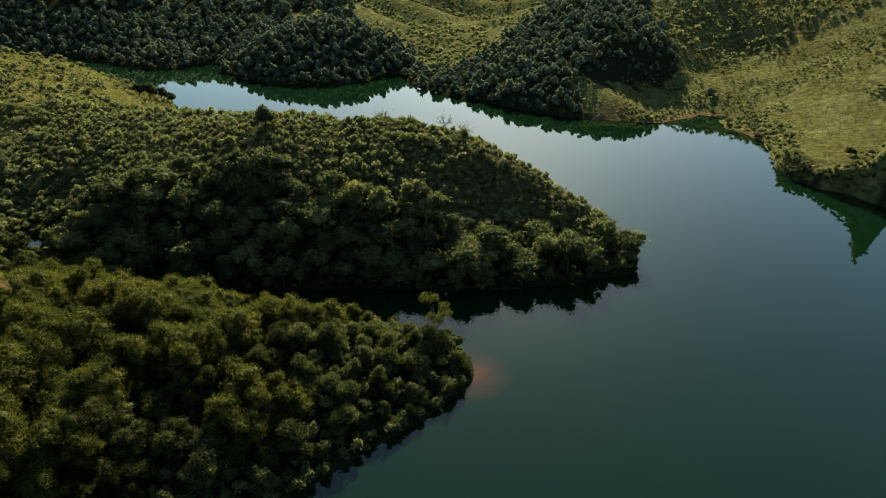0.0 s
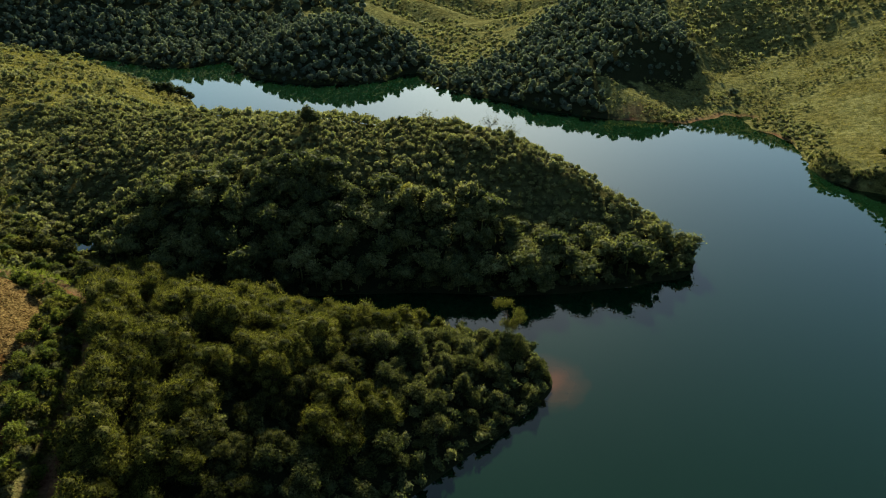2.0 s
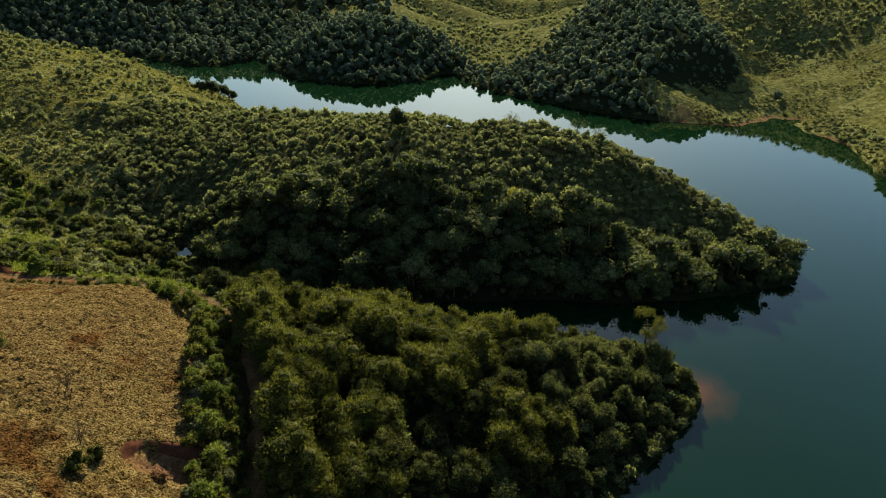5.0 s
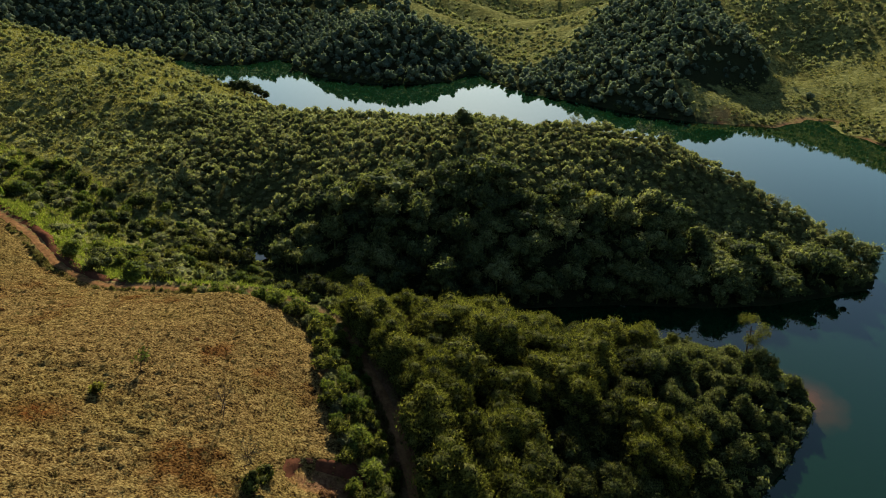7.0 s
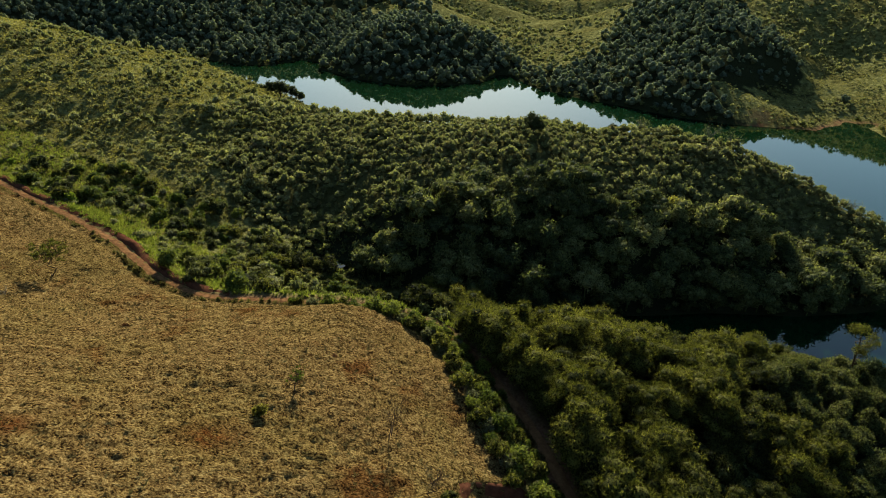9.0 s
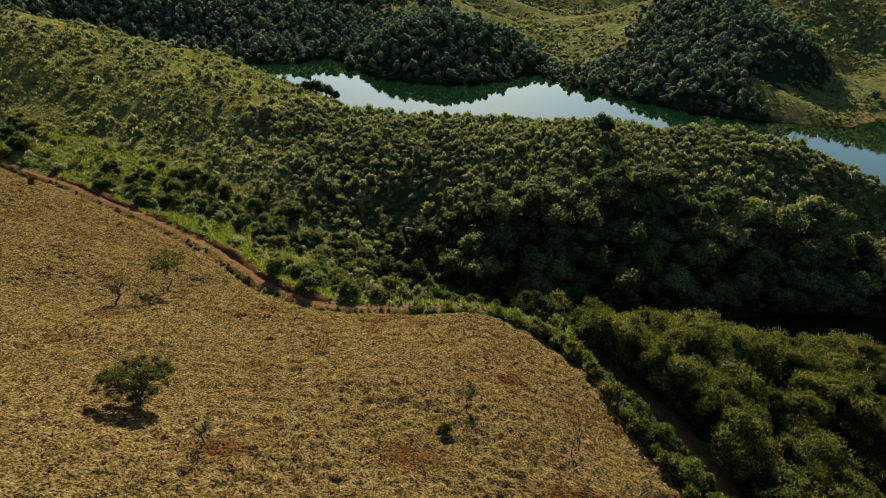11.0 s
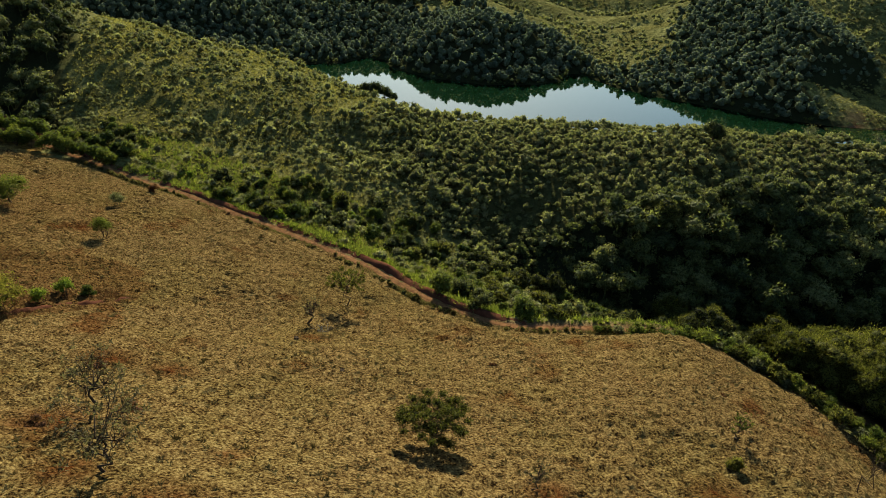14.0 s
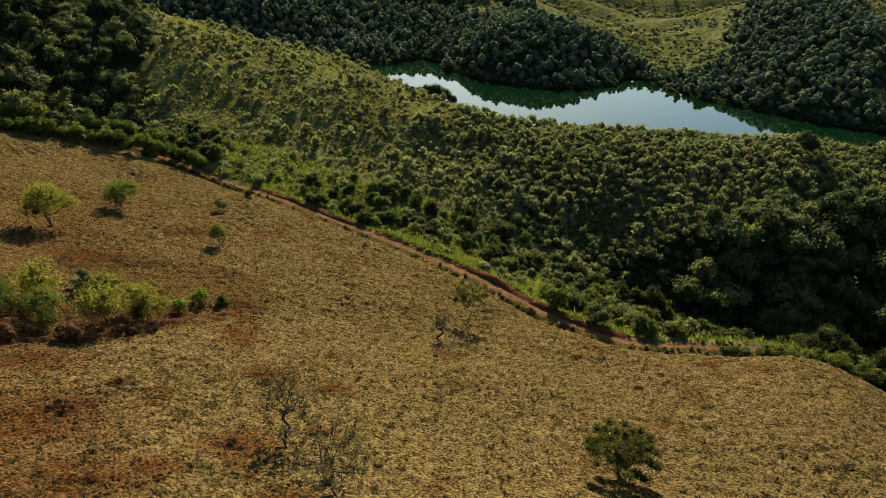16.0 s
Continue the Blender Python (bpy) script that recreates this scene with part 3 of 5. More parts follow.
ICO_FACES = np.array([f for k in range(5) for f in ((0, 1 + k, 1 + (k + 1) % 5), (1 + k, 6 + k, 1 + (k + 1) % 5),
                                                    (1 + (k + 1) % 5, 6 + k, 6 + (k + 1) % 5), (6 + k, 11, 6 + (k + 1) % 5))])


def lobe_cores(rng, lobes, size=0.86):
    """Uneven leafy masses that fill the lobes, so that no crown is see-through."""
    vs, fs = [], []
    for i, (x, y, z, r) in enumerate(lobes):
        a = rng.uniform(0, 6.28)
        p = ICO * rng.uniform(0.8, 1.15, (12, 1)) * r * size * [1, 1, 0.85]
        p = p @ np.array([(math.cos(a), -math.sin(a), 0), (math.sin(a), math.cos(a), 0), (0, 0, 1)])
        vs.append(p + [x, y, z])
        fs.append(ICO_FACES + 12 * i)
    return np.concatenate(vs), np.concatenate(fs)


def leaf_cloud(rng, lobes, count, leaf, shape=0.55, down=-0.45, lift=0.3, shell=0.72, rise=0.0, core=0.8):
    """Pointed leaf sprays spread over round lobes (x, y, z, radius), round leafy cores."""
    lobes = np.asarray(lobes, float)
    w = lobes[:, 3] ** 2
    pick = rng.choice(len(lobes), count, p=w / w.sum())
    d = unit(rng.normal(size=(count * 2, 3)))
    d = d[d[:, 2] > down]
    while len(d) < count:
        d = np.concatenate([d, d])
    d = d[:count]
    c = lobes[pick, :3] + d * lobes[pick, 3:] * np.array([1, 1, 0.85]) * rng.uniform(shell, 1.06, (count, 1))
    n = unit(d + 0.9 * rng.normal(size=(count, 3)) + [0, 0, lift])
    t = unit(np.cross(n, rng.normal(size=(count, 3))))
    t = unit(t + 0.25 * d + [0, 0, rise])
    b = unit(np.cross(n, t))
    s = leaf * rng.uniform(0.6, 1.4, (count, 1))
    v = np.stack([c - b * s * shape * 0.5, c + b * s * shape * 0.5, c + t * s], 1).reshape(-1, 3)
    f = np.arange(count * 3).reshape(-1, 3)
    if core:
        cv, cf = lobe_cores(rng, lobes, core)
        v, f = np.concatenate([v, cv]), np.concatenate([f, cf + count * 3])
    return v, f


def tube(points, radii, sides=6):
    """A tapered, closed limb along the points."""
    p, r = np.asarray(points, float), np.asarray(radii, float)
    way = unit(np.gradient(p, axis=0))
    u = unit(np.cross(way, [0.31, 0.87, 0.2]))
    w = np.cross(way, u)
    a = np.arange(sides) * 2 * np.pi / sides
    v = p[:, None] + r[:, None, None] * (np.cos(a)[None, :, None] * u[:, None] + np.sin(a)[None, :, None] * w[:, None])
    f = []
    for i in range(len(p) - 1):
        for k in range(sides):
            f.append((i * sides + k, i * sides + (k + 1) % sides, (i + 1) * sides + (k + 1) % sides, (i + 1) * sides + k))
    last = (len(p) - 1) * sides
    f += [(last, last + 1, last + 2, last + 3)] + ([(last + 3, last + 4, last + 5, last)] if sides == 6 else [])
    return v.reshape(-1, 3), np.array(f)


def joined(parts):
    vs, fs, n = [], [], 0
    for v, f in parts:
        vs.append(v)
        fs.append(np.asarray(f) + n)
        n += len(v)
    return np.concatenate(vs), np.concatenate(fs)


def limb(rng, a, b, r0, r1, bend=0.1, steps=5, sides=6):
    """A crooked limb from a to b."""
    a, b = np.array(a, float), np.array(b, float)
    t = np.linspace(0, 1, steps)[:, None]
    p = a + (b - a) * t + rng.normal(size=(steps, 3)) * bend * np.linalg.norm(b - a) * np.sin(np.pi * t) ** 1
    return tube(p, r0 + (r1 - r0) * t[:, 0], sides)


def crown_lobes(rng, n, rx, rz, z, lobe):
    """Round lobes filling a crown of half width rx and half height rz whose middle is at height z."""
    d = unit(rng.normal(size=(n, 3)))
    d[:, 2] = np.abs(d[:, 2]) * 1.35 - 0.5
    r = rng.uniform(0.45, 0.95, (n, 1))
    c = d * r * [rx, rx, rz] + [0, 0, z]
    return np.concatenate([c, rng.uniform(0.7, 1.25, (n, 1)) * lobe], 1)


def tree_shape(seed, tall, wide, lobes=12, leaf=0.36, count=1000, stems=1, shape=0.55, flat=0.46, lean=0.06, lobe=0.42, rise=0.0, core=0.74):
    """Trunk and crown arrays of one tree that stands at the origin."""
    rng = rng_of(seed)
    rz = tall * flat
    z = tall - rz * 1.05
    ls = crown_lobes(rng, lobes, wide * 0.62, rz * 0.85, z, wide * lobe)
    crown = leaf_cloud(rng, ls, count, leaf, shape, shell=0.6, rise=rise, core=core)
    parts = []
    for s in range(stems):
        foot = rng.normal(size=3) * [0.15, 0.15, 0] * (stems > 1)
        foot[2] = -0.3
        fork = foot + [rng.normal() * lean * tall, rng.normal() * lean * tall, z * rng.uniform(0.5, 0.75)]
        parts.append(limb(rng, foot, fork, 0.03 * tall / stems ** 0.5, 0.02 * tall / stems ** 0.5, 0.05))
        for l in ls[rng.permutation(len(ls))[:max(3, 7 // stems)]]:
            parts.append(limb(rng, fork, l[:3], 0.014 * tall / stems ** 0.5, 0.004 * tall, 0.12, 4, 4))
    parts = [(v, f if f.shape[1] == 4 else f) for v, f in parts]
    return joined(parts), crown


def plant(name, trunk, crown, trunk_mat, crown_mat, label, category, group="", crown_name="crown", trunk_name="trunk"):
    """A plant with its trunk and crown as parts, standing at the origin."""
    ob = tagged(new(name), label, category, group)
    if trunk is not None:
        new(trunk_name, mesh_from(trunk_name, *trunk, trunk_mat, (), True)).parent = ob
    if crown is not None:
        new(crown_name, mesh_from(crown_name, *crown, crown_mat, (), True)).parent = ob
    return ob


def at_ground(x, y, turn=0.0, size=1.0, sink=0.05, tilt=(0, 0)):
    z = float(ground_height([x], [y])[0])
    return pose(x, y, z - sink, tilt[0], tilt[1], turn) @ Matrix.Diagonal((size, size, size, 1))


POND_GAP = [(-91, 116), (-80, 115.5), (-79, 109), (-81, 105), (-90, 106)]
POND_RIM = [(-86.6, 111.6), (-84.5, 113.4), (-81, 113.4), (-80, 110.8), (-81.5, 108.8), (-86, 109)]


def spread(poly, gap, rng, jitter=0.7):
    """Points about gap apart inside the polygon, set unevenly, clear of the pond."""
    x, y = spread_all(poly, gap, rng, jitter)
    k = ~inside(POND_GAP, x, y)
    return x[k], y[k]


def spread_all(poly, gap, rng, jitter=0.42):
    """Points about gap apart inside the polygon, set unevenly."""
    p = np.array(poly)
    x, y = np.meshgrid(np.arange(p[:, 0].min(), p[:, 0].max(), gap), np.arange(p[:, 1].min(), p[:, 1].max(), gap))
    x = x + (np.arange(x.shape[0])[:, None] % 2) * gap / 2
    x, y = x.ravel() + rng.uniform(-jitter, jitter, x.size) * gap, y.ravel() + rng.uniform(-jitter, jitter, y.size) * gap
    k = inside(poly, x, y)
    return x[k], y[k]


def thicket(name, mat, shapes, x, y, size, label, category, rng, stretch=0.25, sink=0.15):
    """Many plants too many to count, as one mesh of real leaves. shapes: arrays of one plant each, about 1 m wide and high."""
    if len(x) == 0:
        return
    z = ground_height(x, y)
    ok = z > 0.08
    x, y, z, size = x[ok], y[ok], z[ok], size[ok]
    vs, fs, ts, n = [], [], [], 0
    kind = rng.integers(0, len(shapes), len(x))
    for k, (v, f) in enumerate(shapes):
        i = np.nonzero(kind == k)[0]
        a = rng.uniform(0, 6.28, len(i))
        c, s = np.cos(a)[:, None], np.sin(a)[:, None]
        sx, sz = size[i][:, None], size[i][:, None] * rng.uniform(1 - stretch, 1 + stretch, (len(i), 1))
        p = np.stack([(v[:, 0] * c - v[:, 1] * s) * sx + x[i][:, None], (v[:, 0] * s + v[:, 1] * c) * sx + y[i][:, None],
                      v[:, 2] * sz + (z[i] - sink)[:, None]], 2)
        vs.append(p.reshape(-1, 3))
        fs.append((f[None] + n + (np.arange(len(i)) * len(v))[:, None, None]).reshape(-1, f.shape[1]))
        ts.append(np.repeat(rng.uniform(0, 1, len(i)), len(v)))
        n += len(i) * len(v)
    tagged(new(name, mesh_from(name, np.concatenate(vs), np.concatenate(fs), mat, (("tint", np.concatenate(ts)),), True)), label, category, kind="stuff")


def small_crown(seed, count, leaf, lobes=4, low=-0.2, shape=0.75):
    """Crown arrays about 1 m wide and 1 m high, for thickets."""
    rng = rng_of(seed)
    ls = crown_lobes(rng, lobes, 0.32, 0.28, 0.5, 0.29)
    ls[0] = (0, 0, 0.58, 0.36)
    return leaf_cloud(rng, ls, count, leaf, shape, low, shell=0.6, rise=0.12, core=0.72)


def wood_crown(seed, count, leaf, lobes=7, trunk=True, shape=0.6, rise=0.15, core=0.8):
    """Crown arrays of a wood tree 1 m wide and about 1.2 m high."""
    rng = rng_of(seed)
    ls = crown_lobes(rng, lobes, 0.36, 0.36, 0.72, 0.23)
    ls[0] = (0, 0, 0.66, 0.34)
    crown = leaf_cloud(rng, ls, count, leaf, shape, -0.3, rise=rise, shell=0.6, core=core)
    if not trunk:
        return crown
    v, f = limb(rng, (0, 0, -0.2), (0, 0, 0.6), 0.035, 0.02, 0.03, 3, 4)
    return joined([crown, (v, np.concatenate([f[:, :3], f[:, [0, 2, 3]]]))])


def tuft(seed, blades, tall, spread_, wide=0.085):
    """A tuft of grass blades as slim triangles."""
    rng = rng_of(seed)
    a = rng.uniform(0, 6.28, blades)
    foot = np.stack([np.cos(a), np.sin(a), 0 * a], 1) * rng.uniform(0, 0.12, (blades, 1))
    tip = np.stack([np.cos(a) * spread_, np.sin(a) * spread_, 0 * a + tall], 1) * rng.uniform(0.5, 1.1, (blades, 1))
    side = np.stack([-np.sin(a), np.cos(a), 0 * a], 1) * wide
    v = np.stack([foot - side, foot + side, foot + tip], 1)
    return v.reshape(-1, 3), np.arange(blades * 3).reshape(-1, 3)


MEADOW = [(-96, 90), (-115, 104), (-140, 122), (-178, 147), (-174, 160), (-150, 152), (-124, 138), (-104, 118)]
HOLLOW_FOOT = [(60, 248), (72, 254), (86, 260), (97, 270), (96, 284), (84, 268), (70, 262), (58, 256)]
LAWN = [(93, 222), (92, 170), (110, 146), (170, 120), (260, 180), (180, 236), (140, 240), (112, 232)]
LAWN_CLUMPS = [(97, 180), (101, 184), (103, 198), (109, 200), (116, 208), (112, 213), (101, 212), (99, 200), (95, 188)]

# ---- woods, as trees of their own along the near shore and up to the track ----
def wood_trees():
    """Broadleaf trees: rounded ones, tall feathery ones, and small close-leaved ones towards the point."""
    kinds = {"round": [], "feather": [], "small": []}
    for k, (sort, tall, wide, lobes) in enumerate((("round", 5.4, 3.0, 19), ("round", 6.2, 3.5, 22), ("round", 4.8, 2.8, 18), ("round", 5.8, 2.9, 20),
                                                   ("feather", 6.6, 3.4, 22), ("feather", 6.0, 3.9, 24), ("feather", 6.9, 3.1, 20),
                                                   ("small", 4.4, 2.5, 18), ("small", 4.0, 2.7, 18), ("small", 4.7, 2.3, 17))):
        feather = sort == "feather"
        trunk, crown = tree_shape(20 + k, tall, wide, lobes, 0.28 if feather else 0.23, 2600, 1 + k % 2, 0.26 if feather else 0.5, 0.5, 0.05,
                                  0.3, 0.75 if feather else 0.1, 0.6)
        label = {"round": "dense rounded green tree in the lakeside wood", "feather": "tall yellow-green tree with upright feathery sprays in the lakeside wood",
                 "small": "small close-leaved grey-green tree near the wooded point"}[sort]
        kinds[sort].append(plant("broadleaf_tree", trunk, crown, bark, {"round": leaf_tree, "feather": leaf_feather, "small": leaf_point}[sort], label, "tree", "trees of the lakeside wood"))
    rng = rng_of(3)
    x, y = spread(WOOD_NEAR, 2.85, rng, 0.5)
    z = ground_height(x, y)
    off, _ = road_offset(x, y)
    ok = (z > 0.3) & (y > 38) & (off > np.where(y < 77, 2.3, 3.0)) & ~inside([(-95, 84), (-69, 84), (-67, 98), (-78, 108), (-95, 108)], x, y)
    x, y, z = x[ok], y[ok], z[ok]
    # a closer row along the track
    i = np.arange(np.argmin(np.abs(ROAD_LINE[:, 0] + 61.5)), np.argmin(np.abs(ROAD_LINE[:, 1] - 40) + 99 * (ROAD_LINE[:, 0] < -60)), 3)
    row = ROAD_LINE[i] + np.stack([-ROAD_WAY[i, 1], ROAD_WAY[i, 0]], 1) * 2.9
    x, y = np.concatenate([x, row[:, 0]]), np.concatenate([y, row[:, 1]])
    z = ground_height(x, y)
    grove = vnoise(x, y, 9, 91) + 0.5 * rng.uniform(-1, 1, len(x))
    used = set()
    for i in range(len(x)):
        low = 0.75 if z[i] < 1.6 else 1.0
        if x[i] + 0.35 * (80 - y[i]) > -17 + 6 * grove[i]:
            sort, size = "small", rng.uniform(0.85, 1.25)
        elif grove[i] > 0.12:
            sort, size = "feather", rng.uniform(0.8, 1.25)
        else:
            sort, size = "round", rng.uniform(0.75, 1.2)
        ob = kinds[sort][int(rng.integers(0, len(kinds[sort])))]
        m = at_ground(x[i], y[i], rng.uniform(0, 360), size * low, 0.7)
        if ob.name in used:
            copy_thing(ob, m)
        else:
            used.add(ob.name)
            ob.matrix_world = m


wood_trees()


# ---- thickets and far woods ----
def thickets():
    rng = rng_of(5)
    woods = [wood_crown(40 + k, 420, 0.065, 11, core=0.6) for k in range(5)]
    dim = [wood_crown(50 + k, 260, 0.07, 9, core=0.6) for k in range(4)]
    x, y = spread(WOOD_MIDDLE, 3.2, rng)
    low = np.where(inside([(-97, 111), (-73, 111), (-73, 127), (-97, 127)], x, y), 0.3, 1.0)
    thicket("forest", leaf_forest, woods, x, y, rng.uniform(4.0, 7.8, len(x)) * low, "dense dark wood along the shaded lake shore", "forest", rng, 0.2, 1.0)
    bushes = [small_crown(60 + k, 62, 0.16, 2) for k in range(6)]
    x, y = spread(BUSHY_MIDDLE, 1.38, rng)
    z = ground_height(x, y)
    crest = np.interp(x, [c[0] for c in CREST_MIDDLE[::-1]], [c[1] for c in CREST_MIDDLE[::-1]])
    k = y < crest + 13 + rng.uniform(-3, 3, len(x))
    x, y = x[k], y[k]
    low = np.where(inside([(-97, 111), (-78, 111), (-78, 132), (-97, 132)], x, y), 0.9, 1.0)
    size = low * rng.uniform(1.0, 2.2, len(x)) * (1 + 0.35 * (vnoise(x, y, 5, 25) > 0.35))
    thicket("shrubs", leaf_scrub, bushes, x, y, size, "round leafy shrubs crowded over the hillside", "shrubs", rng)
    # undergrowth that closes the woods between the crowns and down to the water
    x, y = spread_all(WOOD_NEAR, 1.75, rng, 0.6)
    off, _ = road_offset(x, y)
    k = (off > 2.2) & (y > 38) & ~inside([(-95, 84), (-67, 84), (-67, 99), (-78, 108), (-95, 108)], x, y) & (np.hypot(x - 5, y - 77) > 2.0)
    thicket("shrubs", leaf_forest, bushes, x[k], y[k], rng.uniform(1.3, 2.6, k.sum()), "dense undergrowth beneath the lakeside wood", "shrubs", rng, 0.25, 0.3)
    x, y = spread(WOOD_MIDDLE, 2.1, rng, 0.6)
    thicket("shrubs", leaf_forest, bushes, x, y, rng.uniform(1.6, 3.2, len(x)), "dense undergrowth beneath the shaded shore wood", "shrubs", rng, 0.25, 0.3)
    # open scrub on the hill and in the hollow behind the track
    hill = [(-92, 118), (-98, 150), (-104, 190), (-95, 212), (-110, 240), (-150, 272), (-240, 295), (-240, 225), (-218, 225), (-197, 190), (-193, 173), (-190, 161),
            (-188, 150), (-188, 141), (-158, 131), (-115, 103), (-95, 88), (-78, 86), (-84, 100), (-90, 112)]
    x, y = spread(hill, 1.65, rng)
    scrub = [small_crown(70 + k, 60, 0.16, 2) for k in range(6)]
    small = [small_crown(66 + k, 30, 0.2, 2) for k in range(4)]
    off, _ = road_offset(x, y)
    grassy = np.clip((y - 0.35 * (x + 130) - 142) / 25, 0, 1)
    k = (vnoise(x, y, 9, 22) + 0.7 * vnoise(x, y, 3.5, 23) > -1.15 + 1.3 * grassy) & (np.abs(off) > 3.4) & ~(inside(MEADOW, x, y) & (vnoise(x, y, 6, 29) + 0.5 * vnoise(x, y, 2.5, 28) < 0.3))
    x, y = x[k], y[k]
    size = (1 - 0.2 * grassy[k]) * rng.uniform(0.9, 2.0, len(x)) * (1 + 0.4 * vnoise(x, y, 12, 24)) * (1 + 0.8 * (rng.uniform(0, 1, len(x)) > 0.93))
    thicket("scrub", leaf_scrub, scrub, x, y, size, "open scrub over a grassy hillside", "scrub", rng)
    x, y = spread(hill, 5.0, rng)
    off, _ = road_offset(x, y)
    k = (vnoise(x, y, 14, 27) > -0.3) & (np.abs(off) > 4.5)
    thicket("shrubs", leaf_scrub, bushes, x[k], y[k], rng.uniform(1.6, 3.2, k.sum()), "taller round shrubs scattered through the hillside scrub", "shrubs", rng)
    x, y = spread(WOOD_LEFT, 3.8, rng)
    k = x > -250
    thicket("forest", leaf_forest, dim, x[k], y[k], rng.uniform(3.8, 6.4, k.sum()), "dense wood on the shaded hillside", "forest", rng, 0.2, 1.0)
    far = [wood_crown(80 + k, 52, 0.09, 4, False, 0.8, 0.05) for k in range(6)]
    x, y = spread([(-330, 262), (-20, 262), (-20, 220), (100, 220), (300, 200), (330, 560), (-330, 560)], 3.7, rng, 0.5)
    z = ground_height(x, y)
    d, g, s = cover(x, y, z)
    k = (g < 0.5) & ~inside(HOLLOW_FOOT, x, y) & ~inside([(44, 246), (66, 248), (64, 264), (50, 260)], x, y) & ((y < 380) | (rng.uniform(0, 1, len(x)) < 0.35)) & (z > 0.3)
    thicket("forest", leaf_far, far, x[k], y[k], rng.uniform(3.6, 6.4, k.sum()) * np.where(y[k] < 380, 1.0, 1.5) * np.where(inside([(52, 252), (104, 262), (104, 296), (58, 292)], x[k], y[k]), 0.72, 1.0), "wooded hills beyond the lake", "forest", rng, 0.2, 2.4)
    spur, strong = fold(x, y)
    k = (g > 0.5) & (y > 295) & (vnoise(x, y, 14, 31) + 0.6 * vnoise(x, y, 4, 35) - 0.7 * spur * strong + 0.9 * (x > 90) + 1.2 * inside([(-30, 296), (-32, 352), (12, 352), (16, 300)], x, y) > -0.12)
    thicket("shrubs", leaf_scrub, small, x[k], y[k], rng.uniform(1.2, 4.2, k.sum()), "scattered shrubs on the far grass slopes", "shrubs", rng)
    # dark bushes on the steep bank across the lake
    edge = np.repeat(along(SHORE_RIGHT[5:11], 0.7), 3, 0)
    x, y = edge[:, 0] + 0.8 * rng.uniform(0.2, 4.2, len(edge)), edge[:, 1] + 0.5 * rng.uniform(0.2, 4.2, len(edge))
    thicket("shrubs", leaf_forest, bushes, x, y, rng.uniform(0.8, 1.7, len(x)), "dark shrubs clinging to the steep lake bank", "shrubs", rng)
    # bushes leaning over the water's edge
    edge = np.concatenate([along(l, 0.9) for l in (SHORE_NEAR[3:], SHORE_MIDDLE[:12], SHORE_FAR[3:], SHORE_RIGHT[:10])])
    x, y = edge[:, 0] + rng.normal(size=len(edge)) * 0.8, edge[:, 1] + rng.normal(size=len(edge)) * 0.8
    k = (np.hypot(x - 5, y - 77) > 2.5) & ((x < 40) | (vnoise(x, y, 6, 34) > 0.1))
    thicket("shrubs", leaf_forest, bushes, x[k], y[k], rng.uniform(1.2, 2.8, k.sum()), "leafy shrubs leaning over the water's edge", "shrubs", rng)
    x, y = spread([(90, 178), (108, 146), (160, 120), (220, 200), (220, 330), (100, 330), (60, 280), (40, 250), (40, 226), (70, 222)], 1.9, rng)
    z = ground_height(x, y)
    d, g, s = cover(x, y, z)
    lawn = inside(LAWN, x, y)
    bank = np.clip(1.6 - z / 2.6, 0, 1) + inside(LAWN_CLUMPS, x, y)
    n = vnoise(x, y, 11, 32) + 0.9 * vnoise(x, y, 4.5, 33)
    k = ((g > 0.5) | inside(HOLLOW_FOOT, x, y)) & np.where(lawn, n + 1.8 * bank > 0.9, n + 1.2 * bank > (-0.2 + 0.45 * (y < 242))) & (s < 0.4)
    thicket("shrubs", leaf_scrub, small, x[k], y[k], rng.uniform(0.6, 1.6, k.sum()) * (1 + 0.5 * n[k]).clip(0.6, 1.9) * np.where(z[k] < 3.5, 1.2, 1.0), "low shrubs dotted over a grass slope", "shrubs", rng)


thickets()


FIELD = [(-54, 40), (-56, 52), (-59, 63), (-62, 72), (-69, 79), (-95, 82), (-104, 88), (-128, 109), (-158, 129), (-200, 138), (-205, 100), (-150, 30), (-70, 28)]


WITHERED = [(-148, 51, 7.5), (-141, 45, 5.5), (-160, 84, 7.0), (-122, 41, 4.5), (-133, 51, 3.2), (-145.8, 53.6, 3.6), (-133.8, 62.3, 2.6), (-152, 60, 4.5), (-98, 47, 2.2), (-128.5, 45, 2.4), (-84, 49, 3.0), (-128.5, 61.5, 2.2), (-118, 72, 2.2), (-152, 96, 3.2), (-137, 47, 2.6)]


GULLY = [(-163, 60), (-155, 61), (-148, 66), (-139, 76), (-137, 82), (-143, 88), (-152, 86), (-163, 80)]


